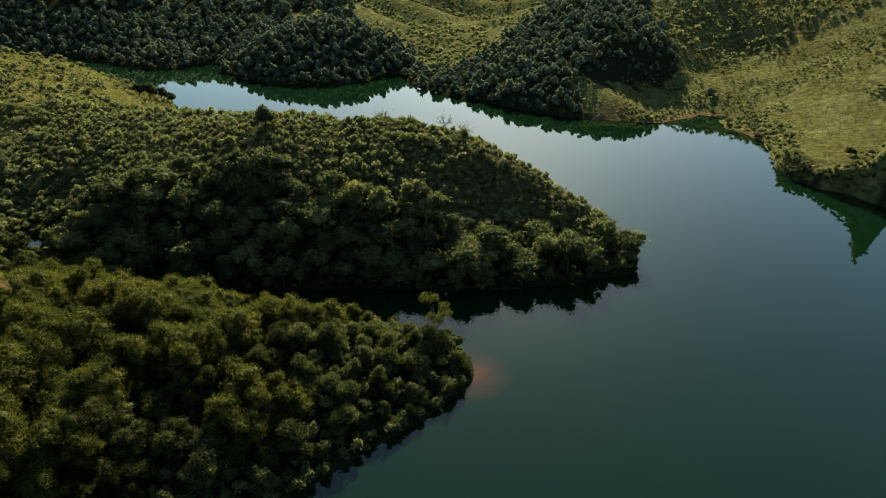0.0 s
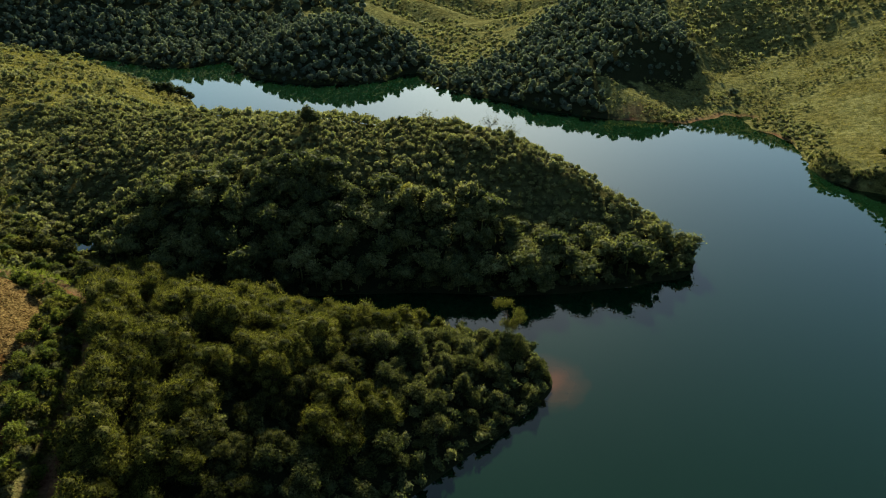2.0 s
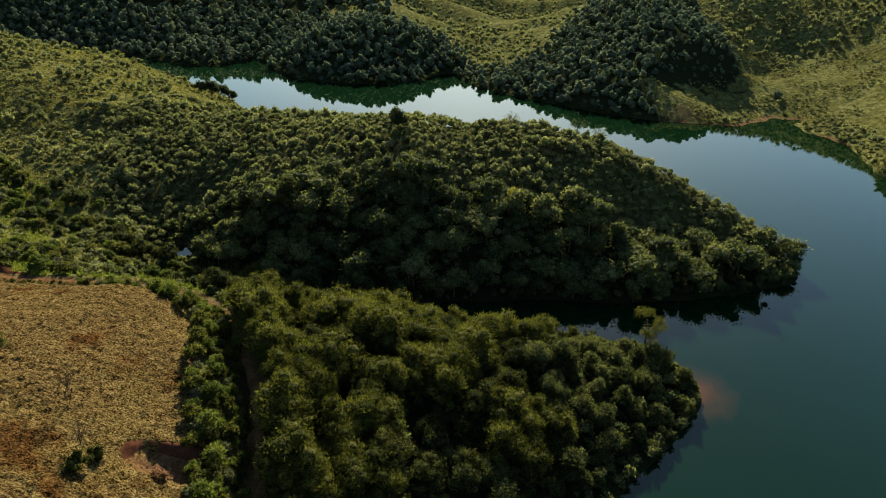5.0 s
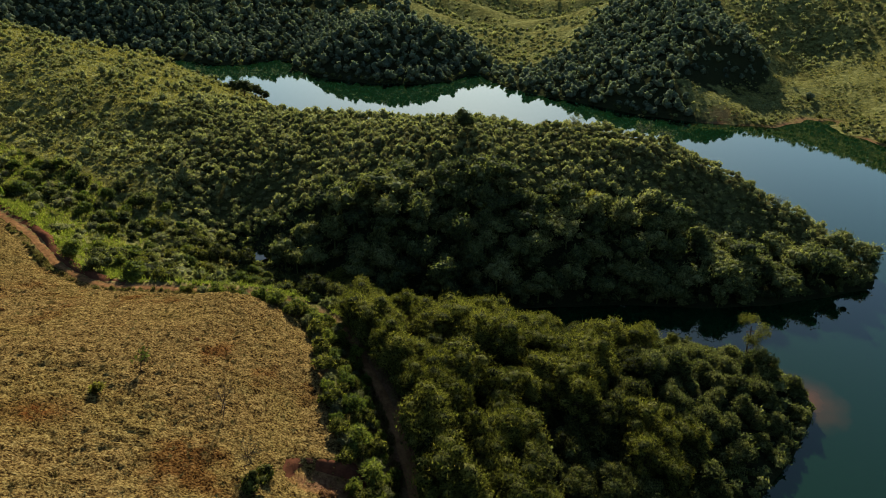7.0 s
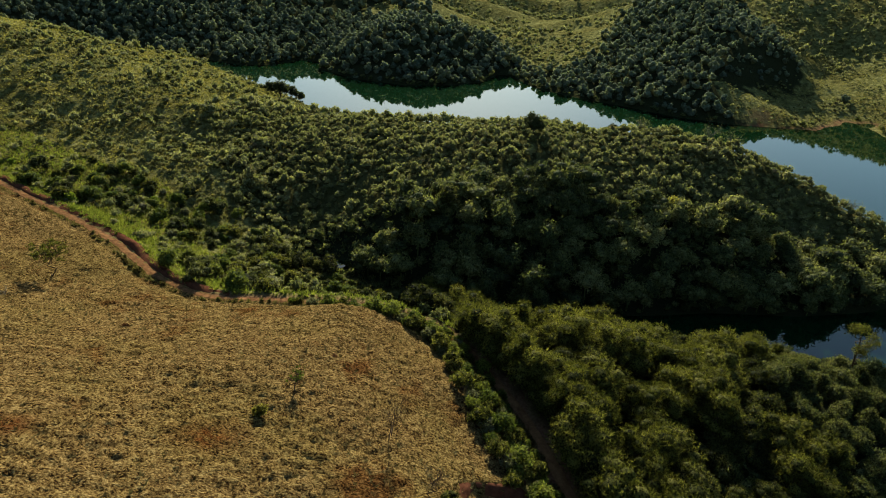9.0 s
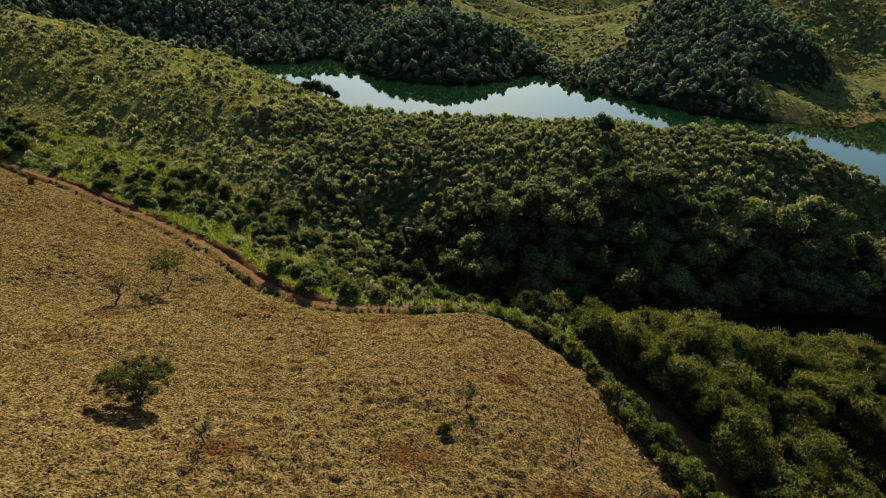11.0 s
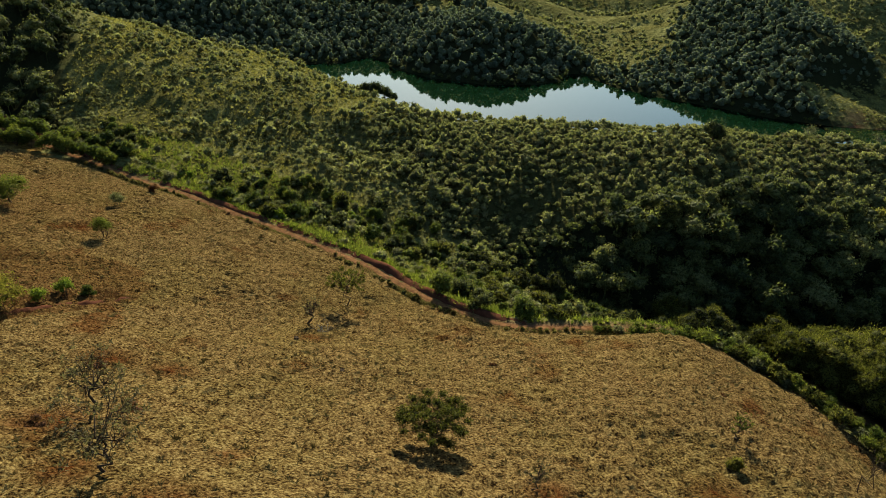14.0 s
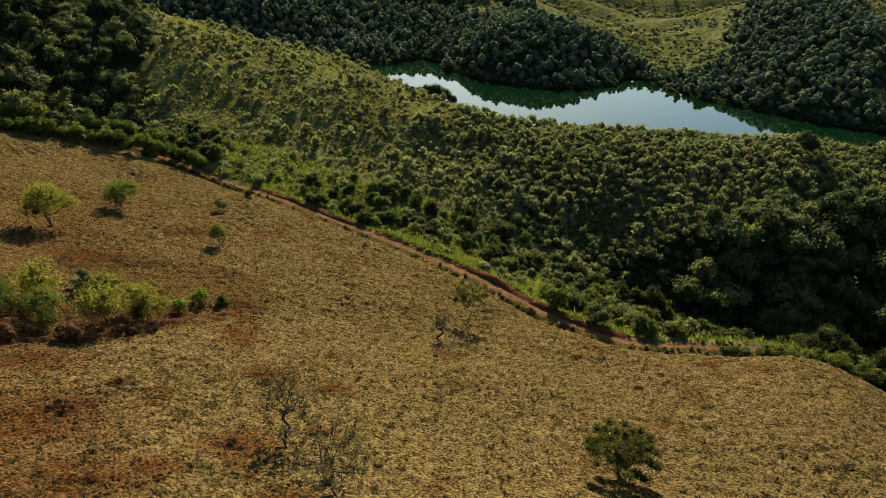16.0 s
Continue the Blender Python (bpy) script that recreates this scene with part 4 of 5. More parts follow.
def grass_mat():
    """The pasture's lumpy, matted turf."""
    xs, ys = np.arange(-205, -53, 0.27), np.arange(28, 136, 0.27)
    x, y = (a.ravel() for a in np.meshgrid(xs, ys, indexing="ij"))
    ok = inside(FIELD, x, y)
    keep = np.nonzero(ok)[0]
    d, g, s = cover(x[keep], y[keep], 9 + 0 * keep)
    ok[keep] = (d > 0.5) & (s < 0.3)
    f = grid_faces(len(xs), len(ys))
    f = f[ok[f].all(1)]
    used = np.unique(f)
    new_index = np.zeros(len(x), int)
    new_index[used] = np.arange(len(used))
    x, y = x[used], y[used]
    lump = np.abs(vnoise(x, y, 0.8, 71)) * 0.2 + np.abs(vnoise(x + 0.2 * y, y, 1.7, 72)) * 0.08 + 0.27 * vnoise(x, y, 0.42, 73) + 0.1 * vnoise(x, y * 1.2, 0.28, 77) * 1.5
    z = ground_height(x, y) + 0.26 + np.maximum(lump, -0.16) * (0.6 + 0.4 * vnoise(x, y, 6, 74))
    wither = inside(GULLY, x + 1.2 * vnoise(x, y, 3, 75), y + 1.2 * vnoise(x, y, 3, 76)).astype(float) * 0.55
    for cx, cy, r in WITHERED:
        wither = np.maximum(wither, np.clip(1.3 - np.hypot(x - cx, (y - cy) * 1.4) / r, 0, 1))
    # broad darker, redder tone over the pasture's far left end
    wither = np.maximum(wither, 0.5 * np.clip(1.4 - np.hypot((x + 174) / 22, (y - 88) / 30), 0, 1) * (1 + 0.4 * vnoise(x, y, 8, 78)))
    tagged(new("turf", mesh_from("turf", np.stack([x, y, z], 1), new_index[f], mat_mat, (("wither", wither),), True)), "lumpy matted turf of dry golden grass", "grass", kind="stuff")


grass_mat()


def grasses():
    rng = rng_of(7)
    tufts = [tuft(100 + k, 9, 0.17, 0.3, 0.05) for k in range(8)]
    x, y = spread(FIELD, 0.95, rng, 0.7)
    d, g, s = cover(x, y, 9 + 0 * x)
    k = (d > 0.5) & (vnoise(x, y, 2.2, 41) > -0.7)
    x, y = x[k], y[k]
    thicket("grass", blade_dry, tufts, x, y, rng.uniform(0.5, 1.2, len(x)) * (1 + 0.4 * vnoise(x, y, 2.5, 42)), "dry golden pasture grass in tufts", "grass", rng, 0.3, -0.28)
    # taller dry grass along the pasture side of the track, green herbs on the other side
    tall = [tuft(120 + k, 9, 0.55, 0.4, 0.06) for k in range(5)]
    short = [tuft(130 + k, 9, 0.36, 0.36, 0.055) for k in range(5)]
    i = rng.integers(60, len(ROAD_LINE) - 60, 5200)
    side = np.stack([-ROAD_WAY[i, 1], ROAD_WAY[i, 0]], 1)
    o = -rng.uniform(0.7, 1.8, len(i))
    shift = ROAD_WAY[i] * rng.uniform(-0.5, 0.5, (len(i), 1))
    x, y = (ROAD_LINE[i] + shift + side * o[:, None]).T
    k = vnoise(x, y, 3, 44) > -0.35
    thicket("grass", blade_dry, tall, x[k], y[k], rng.uniform(0.5, 1.1, k.sum()), "tall dry grass fringing the dirt track", "grass", rng, 0.3, 0.05)
    o = rng.uniform(1.2, 7.0, len(i))
    x, y = (ROAD_LINE[i] + shift + side * o[:, None]).T
    k = (vnoise(x, y, 4, 45) > -0.4) & (y > 79)
    x, y = x[k], y[k]
    thicket("herbs", blade_herb, tall, x, y, rng.uniform(0.5, 1.5, len(x)) * (1 + 0.4 * vnoise(x, y, 2, 46)), "rank green herbs on the bank above the track", "herbs", rng, 0.3, 0.05)
    x, y = spread([(-96, 88), (-115, 103), (-140, 121), (-160, 134), (-176, 146), (-160, 150), (-140, 140), (-118, 128), (-100, 112)], 0.62, rng)
    k = vnoise(x, y, 7, 48) + 0.6 * vnoise(x, y, 2.5, 49) > -0.55
    thicket("herbs", blade_herb, tall, x[k], y[k], rng.uniform(0.6, 1.6, k.sum()), "rank green herbs among the shrubs above the track", "herbs", rng, 0.3, 0.05)
    # low dry brush in a broken row between the track and the pasture
    i = rng.integers(40, len(ROAD_LINE) - 70, 760)
    side = np.stack([-ROAD_WAY[i, 1], ROAD_WAY[i, 0]], 1)
    x, y = (ROAD_LINE[i] - side * rng.uniform(0.85, 1.75, (len(i), 1))).T
    k = (vnoise(x, y, 2.6, 52) + 0.8 * vnoise(x, y, 0.9, 53) > 0.1) & (y > 70)
    thicket("brush", leaf_brush, [small_crown(170 + j, 44, 0.2, 2) for j in range(4)], x[k], y[k], rng.uniform(0.35, 0.85, k.sum()), "low dry brown brush between the track and the pasture", "brush", rng, 0.4, 0.02)
    # green grass in the scrub hollow and on the hill
    x, y = spread([(-94, 100), (-98, 150), (-108, 235), (-150, 262), (-200, 240), (-187, 173), (-182, 140), (-158, 131), (-115, 103)], 0.85, rng, 0.6)
    off, _ = road_offset(x, y)
    k = np.abs(off) > 3
    thicket("grass", blade_green, short, x[k], y[k], rng.uniform(0.7, 2.0, k.sum()), "yellow-green grass between the shrubs", "grass", rng, 0.3, 0.05)
    # grass on the open slopes beyond the water
    x, y = spread([(93, 222), (92, 170), (108, 146), (180, 130), (230, 200), (200, 300), (120, 300), (96, 275), (60, 258), (42, 250), (46, 232), (72, 225), (90, 238)], 1.5, rng, 0.6)
    d, g, s = cover(x, y, ground_height(x, y))
    k = (g > 0.5) & (s < 0.4)
    thicket("grass", blade_green, short, x[k], y[k], rng.uniform(1.0, 2.0, k.sum()), "short yellow-green grass on the slopes across the lake", "grass", rng, 0.3, 0.15)
    # withered brush in the gully and beside the dead trees
    brush = [tuft(140 + k, 26, 0.5, 0.75, 0.035) for k in range(5)]
    x, y = spread([(-164, 60), (-156, 60.5), (-149, 62.5), (-145, 66), (-138, 77), (-140, 79.5), (-146, 76), (-152, 70), (-163, 69)], 0.5, rng, 0.6)
    w = [(x, y)]
    for cx, cy, r in WITHERED:
        n = int(9 * r * r)
        a, q = rng.uniform(0, 6.28, n), r * np.sqrt(rng.uniform(0, 1, n))
        w.append((cx + q * np.cos(a), cy + 0.75 * q * np.sin(a)))
    x, y = np.concatenate([p[0] for p in w]), np.concatenate([p[1] for p in w])
    k = vnoise(x, y, 2, 47) > -0.4
    gully = inside(GULLY, x, y)[k]
    thicket("brush", blade_red, brush, x[k], y[k], rng.uniform(0.4, 0.8, k.sum()) * (1 + 0.9 * gully), "withered red-brown brush in the pasture", "brush", rng, 0.3, 0.05)
    # low herbs round the pond
    x, y = spread_all([(-97, 121), (-77, 121), (-75, 103), (-92, 103)], 0.9, rng, 0.6)
    k = ~inside(POND_RIM, x, y)
    thicket("herbs", blade_green, tall, x[k], y[k], rng.uniform(0.7, 1.3, k.sum()), "low green herbs round the pond", "herbs", rng, 0.3, 0.05)
    k &= rng.uniform(0, 1, len(x)) < 0.3
    low = [small_crown(160 + j, 60, 0.19, 3) for j in range(4)]
    thicket("shrubs", leaf_forest, low, x[k], y[k], rng.uniform(0.9, 1.7, k.sum()), "low dark shrubs crowding round the pond", "shrubs", rng)


grasses()


# ---- single trees and bushes ----
def placed(kinds, spots, rng, sink=0.1, tilt=4):
    """The first of each kind goes to the first spots, copies to the rest. spots: x, y, size."""
    for i, (x, y, size) in enumerate(spots):
        m = at_ground(x, y, rng.uniform(0, 360), size, sink, (rng.uniform(-tilt, tilt), rng.uniform(-tilt, tilt)))
        if i < len(kinds):
            kinds[i].matrix_world = m
        else:
            copy_thing(kinds[i % len(kinds)], m)


def bush_shape(seed, tall, wide, count, leaf, shape=0.55, stems=4, core=0.8):
    """A bush leafy to the ground, on several thin stems."""
    rng = rng_of(seed)
    lobes = crown_lobes(rng, 12, wide * 0.6, tall * 0.42, tall * 0.5, wide * 0.36)
    crown = leaf_cloud(rng, lobes, count, leaf, shape, -0.7, shell=0.4 if core < 0.6 else 0.72, core=core)
    parts = [limb(rng, (rng.normal() * 0.12, rng.normal() * 0.12, -0.25), l[:3], 0.05, 0.015, 0.1, 4, 5) for l in lobes[:stems + 2]]
    return joined(parts), crown


def umbrella_tree():
    """The dark flat-topped tree alone in the pasture: forked trunk, layered crown with openings."""
    rng = rng_of(200)
    lobes = []
    for k in range(46):
        a, r = k * 2.4, 2.9 * math.sqrt((k + 0.5) / 46)
        tier = rng.uniform(0, 1)
        lobes.append((r * math.cos(a) + rng.uniform(-0.2, 0.2), r * math.sin(a) * 0.9, 3.4 - 0.07 * r * r - 0.9 * tier * tier + rng.uniform(-0.12, 0.12), rng.uniform(0.36, 0.56)))
    crown = leaf_cloud(rng, lobes, 9500, 0.15, 0.5, -0.5, 0.3, 0.35, core=0.5)
    parts = [limb(rng, (0, 0, -0.4), (0.05, 0.02, 0.9), 0.17, 0.13, 0.03)]
    for k in range(5):
        fork = np.array([math.cos(k * 1.3) * 0.75, math.sin(k * 1.3) * 0.75, 1.75 + 0.25 * (k % 2)])
        parts.append(limb(rng, (0.05, 0.02, 0.8), fork, 0.1, 0.065, 0.08))
        for l in lobes[k::5]:
            parts.append(limb(rng, fork, l[:3], 0.05, 0.015, 0.08, 4, 4))
    ob = plant("pasture_tree", joined(parts), crown, bark, leaf_feather, "dark green flat-crowned tree alone in the dry pasture", "tree")
    ob.matrix_world = at_ground(-106.0, 52.7, 30, 1.0, 0.1)


def bare_shape(seed, tall, wide, lean=(0, 0), forks=9, twigs=7, thick=0.12):
    """A leafless, crooked tree: trunk, forks and fine twigs; also gives the twig ends."""
    rng = rng_of(seed)
    top = np.array([lean[0], lean[1], tall * 0.62])
    parts = [limb(rng, (0, 0, -0.3), top, thick, thick * 0.5, 0.09, 7)]
    ends = []
    for k in range(forks):
        a = rng.uniform(0, 6.28)
        root = top * rng.uniform(0.6, 1.0)
        tip = top + [wide * 0.6 * math.cos(a), wide * 0.6 * math.sin(a), tall * rng.uniform(0.05, 0.4)]
        parts.append(limb(rng, root, tip, thick * 0.45, thick * 0.16, 0.12, 5, 5))
        for j in range(twigs):
            e = tip + rng.normal(size=3) * wide * 0.24
            parts.append(limb(rng, root + (tip - root) * rng.uniform(0.4, 0.95), e, thick * 0.2, thick * 0.07, 0.12, 3, 4))
            ends.append((*e, wide * 0.13))
    return joined(parts), ends


def sparse_tree(seed, tall, wide, lean, count, leaf_mat, label, spot, leaf=0.24, trunk_mat=bark, name="sparse_tree", thick=0.12):
    trunk, ends = bare_shape(seed, tall, wide, lean, thick=thick)
    crown = leaf_cloud(rng_of(seed + 1), ends, count, leaf, 0.5, -1, 0.2, 0.2, core=0) if count else None
    ob = plant(name, trunk, crown, trunk_mat, leaf_mat, label, "tree")
    ob.matrix_world = at_ground(*spot)


def pasture_things():
    umbrella_tree()
    sparse_tree(210, 4.4, 2.6, (0.7, 0.3), 700, leaf_twig, "half-bare crooked tree in the dry pasture", (-130.5, 52.0, 20, 1.0))
    sparse_tree(213, 4.2, 3.0, (0.6, -0.2), 900, leaf_twig, "twisted thin-leaved tree in the dry pasture", (-126.0, 44.8, 120, 1.0))
    sparse_tree(216, 5.2, 1.2, (0.9, 0.1), 0, leaf_twig, "dead leafless sapling leaning over the pasture", (-69.9, 52.2, 10, 1.0), name="dead_sapling", thick=0.055)
    sparse_tree(231, 3.0, 1.3, (0.5, 0.2), 60, leaf_twig, "dead branchy sapling beside the torn bank", (-66.0, 46.6, 30, 1.0), name="dead_sapling", thick=0.06)
    sparse_tree(219, 2.6, 1.0, (0.2, 0.1), 160, leaf_green, "thin young tree with a small crown", (-78.7, 57.0, 0, 1.0), name="sapling", thick=0.07)
    sparse_tree(222, 2.4, 0.9, (0.1, 0.2), 110, leaf_twig, "thin dry weed stalk in the pasture", (-99.3, 47.0, 0, 1.0), name="weed_stalk", thick=0.07)
    sparse_tree(225, 2.4, 1.1, (0.3, 0), 70, leaf_twig, "bundle of dry bare sticks beside a sapling", (-118.9, 76.9, 60, 1.25), name="dead_sapling", thick=0.12)
    sparse_tree(228, 4.6, 2.3, (0.5, 0.4), 2000, leaf_feather, "slender green sapling on bare stems in the pasture", (-115.4, 83.0, 40, 1.0), name="sapling", thick=0.1)
    rng = rng_of(230)
    # leafy trees near the upper end of the pasture
    for seed, tall, wide, count, mat, label, x, y in (
            (240, 6.2, 4.6, 4600, leaf_yellow, "spreading yellow-green tree in the pasture", -168.0, 91.5),
            (243, 4.8, 3.8, 2600, leaf_green, "dark leaning tree on the grassy brow", -165.0, 103.6),
            (246, 3.6, 2.0, 900, leaf_green, "small round dark green pasture tree", -148.1, 93.8),
            (249, 2.8, 1.9, 700, leaf_grey, "small flat grey-green pasture tree", -152.6, 108.6),
            (252, 2.0, 1.3, 500, leaf_red, "withered brown bush at the track side", -151.0, 119.0)):
        trunk, crown = tree_shape(seed, tall, wide, 18, 0.22, int(count * 1.7), 2, 0.45, 0.42, 0.08, 0.3, core=0.3)
        plant("pasture_tree", trunk, crown, bark, mat, label, "tree").matrix_world = at_ground(x, y, seed, 1.0, 0.1)
    for seed, x, y, tall, wide, mat, label in (
            (260, -80.8, 53.0, 1.5, 1.0, leaf_yellow, "lone pale green bush in the dry pasture"),
            (262, -76.0, 64.5, 0.6, 0.5, leaf_red, "low dry brown bush in the pasture"),
            (264, -99.0, 68.0, 0.5, 0.6, leaf_red, "low dry brown bush in the pasture"),
            (266, -64.8, 44.8, 2.0, 1.6, leaf_feather, "leafy yellow-green bush beside the eroded bank"),
            (267, -59.2, 46.6, 0.9, 1.2, leaf_red, "dry brown bush on the eroded bank"),
            (268, -64.2, 46.8, 1.8, 1.2, leaf_feather, "green bush beside the eroded bank")):
        plant("bush", *bush_shape(seed, tall, wide, 420, 0.18), bark, mat, label, "bush").matrix_world = at_ground(x, y, seed, 1.0)
    # the gully's bushes, some green, some withered
    for seed, x, y, tall, wide, mat, label in (
            (270, -147.5, 71.2, 3.6, 2.2, leaf_yellow, "tall yellow-green bush in the dry gully"),
            (272, -150.5, 69.0, 4.0, 2.6, leaf_yellow, "tall yellow-green bush in the dry gully"),
            (274, -154.5, 66.8, 3.8, 2.2, leaf_green, "dark green bush in the dry gully"),
            (276, -145.8, 73.8, 1.8, 1.2, leaf_bright, "bright lime-green bush in the dry gully"),
            (278, -144.6, 76.4, 2.4, 1.2, leaf_bright, "bright lime-green bush in the dry gully"),
            (280, -142.6, 77.0, 1.4, 0.9, leaf_green, "small green bush at the gully's head"),
            (282, -157.6, 66.0, 3.6, 2.4, leaf_green, "dark green bush in the dry gully"),
            (284, -152.0, 64.8, 1.6, 1.8, leaf_red, "withered red-brown bush in the gully"),
            (286, -156.0, 63.4, 1.6, 2.0, leaf_red, "withered red-brown bush in the gully"),
            (288, -148.5, 68.0, 1.3, 1.6, leaf_red, "withered red-brown bush in the gully"),
            (290, -153.0, 74.0, 3.4, 2.4, leaf_yellow, "tall yellow-green bush in the dry gully"),
            (302, -149.5, 72.5, 3.4, 2.4, leaf_yellow, "tall yellow-green bush in the dry gully"),
            (304, -157.5, 70.5, 4.2, 2.6, leaf_yellow, "tall yellow-green bush in the dry gully"),
            (306, -160.5, 67.5, 3.6, 2.4, leaf_green, "dark green bush in the dry gully"),
            (308, -155.5, 75.0, 2.6, 1.8, leaf_grey, "grey-green bush in the dry gully"),
            (292, -144.5, 57.3, 0.6, 1.3, leaf_red, "low withered red-brown bush in the pasture"),
            (294, -146.0, 53.2, 0.7, 1.5, leaf_red, "low withered red-brown bush in the pasture"),
            (296, -133.5, 50.5, 0.6, 1.3, leaf_red, "low withered red-brown bush in the pasture"),
            (298, -134.0, 60.5, 0.5, 1.0, leaf_red, "low withered red-brown bush in the pasture"),
            (300, -128.0, 53.0, 0.6, 1.4, leaf_red, "low withered red-brown bush in the pasture")):
        plant("bush", *bush_shape(seed, tall * 1.25, wide * 1.3, 2600 if tall > 3 else 900, 0.13 + 0.025 * tall, 0.36, 6, 0.3 if tall > 3 else 0.55), bark, mat, label, "bush").matrix_world = at_ground(x, y, seed, 1.0, 0.15)


pasture_things()


def stump():
    """A weathered stump with a torn top."""
    bm = bmesh.new()
    rng = rng_of(310)
    rings = []
    for z, r in ((-0.2, 0.34), (0.05, 0.27), (0.3, 0.22), (0.5, 0.2)):
        rings.append([bm.verts.new((r * rng.uniform(0.85, 1.15) * math.cos(a), r * rng.uniform(0.85, 1.15) * math.sin(a), z + (rng.uniform(-0.08, 0.12) if z > 0.4 else 0)))
                      for a in np.arange(9) * 2 * math.pi / 9])
    for low, high in zip(rings, rings[1:]):
        for k in range(9):
            bm.faces.new((low[k], low[(k + 1) % 9], high[(k + 1) % 9], high[k]))
    bm.faces.new(rings[-1])
    me = bpy.data.meshes.new("tree_stump")
    bm.to_mesh(me)
    bm.free()
    me.materials.append(bark)
    ob = tagged(new("tree_stump", me), "weathered dark tree stump in the pasture", "stump")
    ob.matrix_world = at_ground(-113.9, 63.2)
    return ob


def branch_pile():
    """Bare branches lying across one another beside the saplings."""
    rng = rng_of(312)
    base = float(ground_height([-117.4], [75.4])[0])
    parts = []
    for k in range(16):
        a, r = rng.uniform(0, 6.28), rng.uniform(0.2, 1.3)
        foot = np.array([r * math.cos(a) * 0.6, r * math.sin(a) * 0.5, 0.2 + rng.uniform(0, 0.3)])
        way = np.array([math.cos(a + 1.2), math.sin(a + 1.2), rng.uniform(-0.05, 0.35)]) * rng.uniform(0.7, 1.5)
        for spot in (foot, foot + way):
            spot[2] += float(ground_height([spot[0] - 117.4], [spot[1] + 75.4])[0]) - base
        parts.append(limb(rng, foot, foot + way, 0.04, 0.012, 0.1, 4, 5))
        for j in range(2):
            tip = foot + way * rng.uniform(0.6, 1.0) + rng.normal(size=3) * 0.28
            parts.append(limb(rng, foot + way * 0.5, tip, 0.02, 0.008, 0.1, 3, 4))
    ob = tagged(new("branch_pile", mesh_from("branch_pile", *joined(parts), bark_pale, (), True)), "pile of bare grey branches lying in the pasture", "branches")
    ob.matrix_world = pose(-117.4, 75.4, base)


branch_pile()
first_stump = stump()
copy_thing(first_stump, at_ground(-119.4, 71.0, 60, 1.1))


def hedge():
    """Leafy bushes along the pasture's outer edge and the bushes above the track."""
    rng = rng_of(320)
    kinds = []
    for k in range(6):
        tall, wide = (2.6, 3.0, 2.1, 2.8, 2.3, 3.3)[k], (1.5, 1.6, 1.3, 1.7, 1.4, 1.8)[k]
        kinds.append(plant("hedge_bush", *bush_shape(330 + k, tall, wide, 900, 0.27, 0.5, 5, 0.55), bark, (leaf_green, leaf_feather, leaf_grey, leaf_green, leaf_feather, leaf_green)[k],
                           "leafy bush in the hedge along the pasture edge", "bush", "hedge along the pasture"))
    line = smooth_line([(-84, 80.6), (-76, 80.2), (-69.5, 77.6), (-64.6, 72.6), (-61.4, 63), (-58.6, 54), (-56, 46), (-53.5, 38)], 1.35)
    spots = []
    for n, (x, y) in enumerate(line):
        big = 0.8 + 0.35 * min(1, n / 14)
        spots.append((x + rng.uniform(-0.5, 0.6), y + rng.uniform(-0.5, 0.5), big * rng.uniform(0.75, 1.15)))
        if n > 4:
            spots.append((x + rng.uniform(1.2, 2.0), y + rng.uniform(-0.5, 0.8), rng.uniform(0.8, 1.25)))
            spots.append((x + rng.uniform(2.4, 3.4), y + rng.uniform(-0.5, 0.8), rng.uniform(0.7, 1.1)))
        if n > 9:
            spots.append((x + rng.uniform(3.7, 4.6), y + rng.uniform(-0.5, 0.8), rng.uniform(0.6, 0.9)))
    placed(kinds, spots, rng)
    kinds = []
    for k in range(6):
        tall, wide = (3.6, 2.8, 4.2, 2.4, 3.2, 2.0)[k], (2.3, 1.9, 2.4, 1.7, 2.2, 1.4)[k]
        kinds.append(plant("shrub", *bush_shape(340 + k, tall, wide, 850, 0.32, (0.6, 0.4)[k % 2]), bark, (leaf_green, leaf_point, leaf_green, leaf_feather, leaf_point, leaf_grey)[k],
                           "leafy green shrub on the slope above the dirt track", "shrub", "shrubs above the track"))
    spots = [(-103.2, 89.8, 1.0), (-97.8, 86.8, 1.3), (-92.4, 85.6, 1.0), (-88.3, 85.8, 1.5), (-100.2, 91.8, 0.9), (-151.8, 128.6, 1.0), (-134.6, 119.8, 1.0), (-142.5, 129.2, 1.0), (-126.7, 117.0, 1.1),
             (-90.5, 104.5, 1.1)]
    xs, ys = spread([(-84, 87), (-95, 88), (-104, 93), (-116, 104), (-128, 112), (-142, 122), (-160, 134), (-180, 147), (-178, 156), (-150, 142), (-120, 130), (-100, 122), (-91, 117), (-92, 106), (-79, 106), (-72, 100), (-67, 92), (-70, 85), (-76, 84.5)], 3.0, rng)
    k = (vnoise(xs, ys, 8, 51) > 0.0) | (xs > -96)
    spots += [(x, y, rng.uniform(0.45, 0.95)) for x, y in zip(xs[k], ys[k])]
    placed(kinds, spots, rng, 0.15)
    bright = plant("shrub", *bush_shape(350, 2.4, 1.6, 900, 0.32), bark, leaf_bright, "bright lime-green shrub above the dirt track", "shrub", "shrubs above the track")
    placed([bright], [(-129.6, 114.6, 1.0), (-149.0, 131.5, 0.6), (-118.0, 121.5, 0.6), (-140.0, 124.0, 0.5)], rng)
    screen = plant("shrub", *bush_shape(354, 5.0, 2.5, 1500, 0.34, 0.5, 4, 0.75), bark, leaf_tree, "tall dense green shrub screening the pond", "shrub", "shrubs above the track")
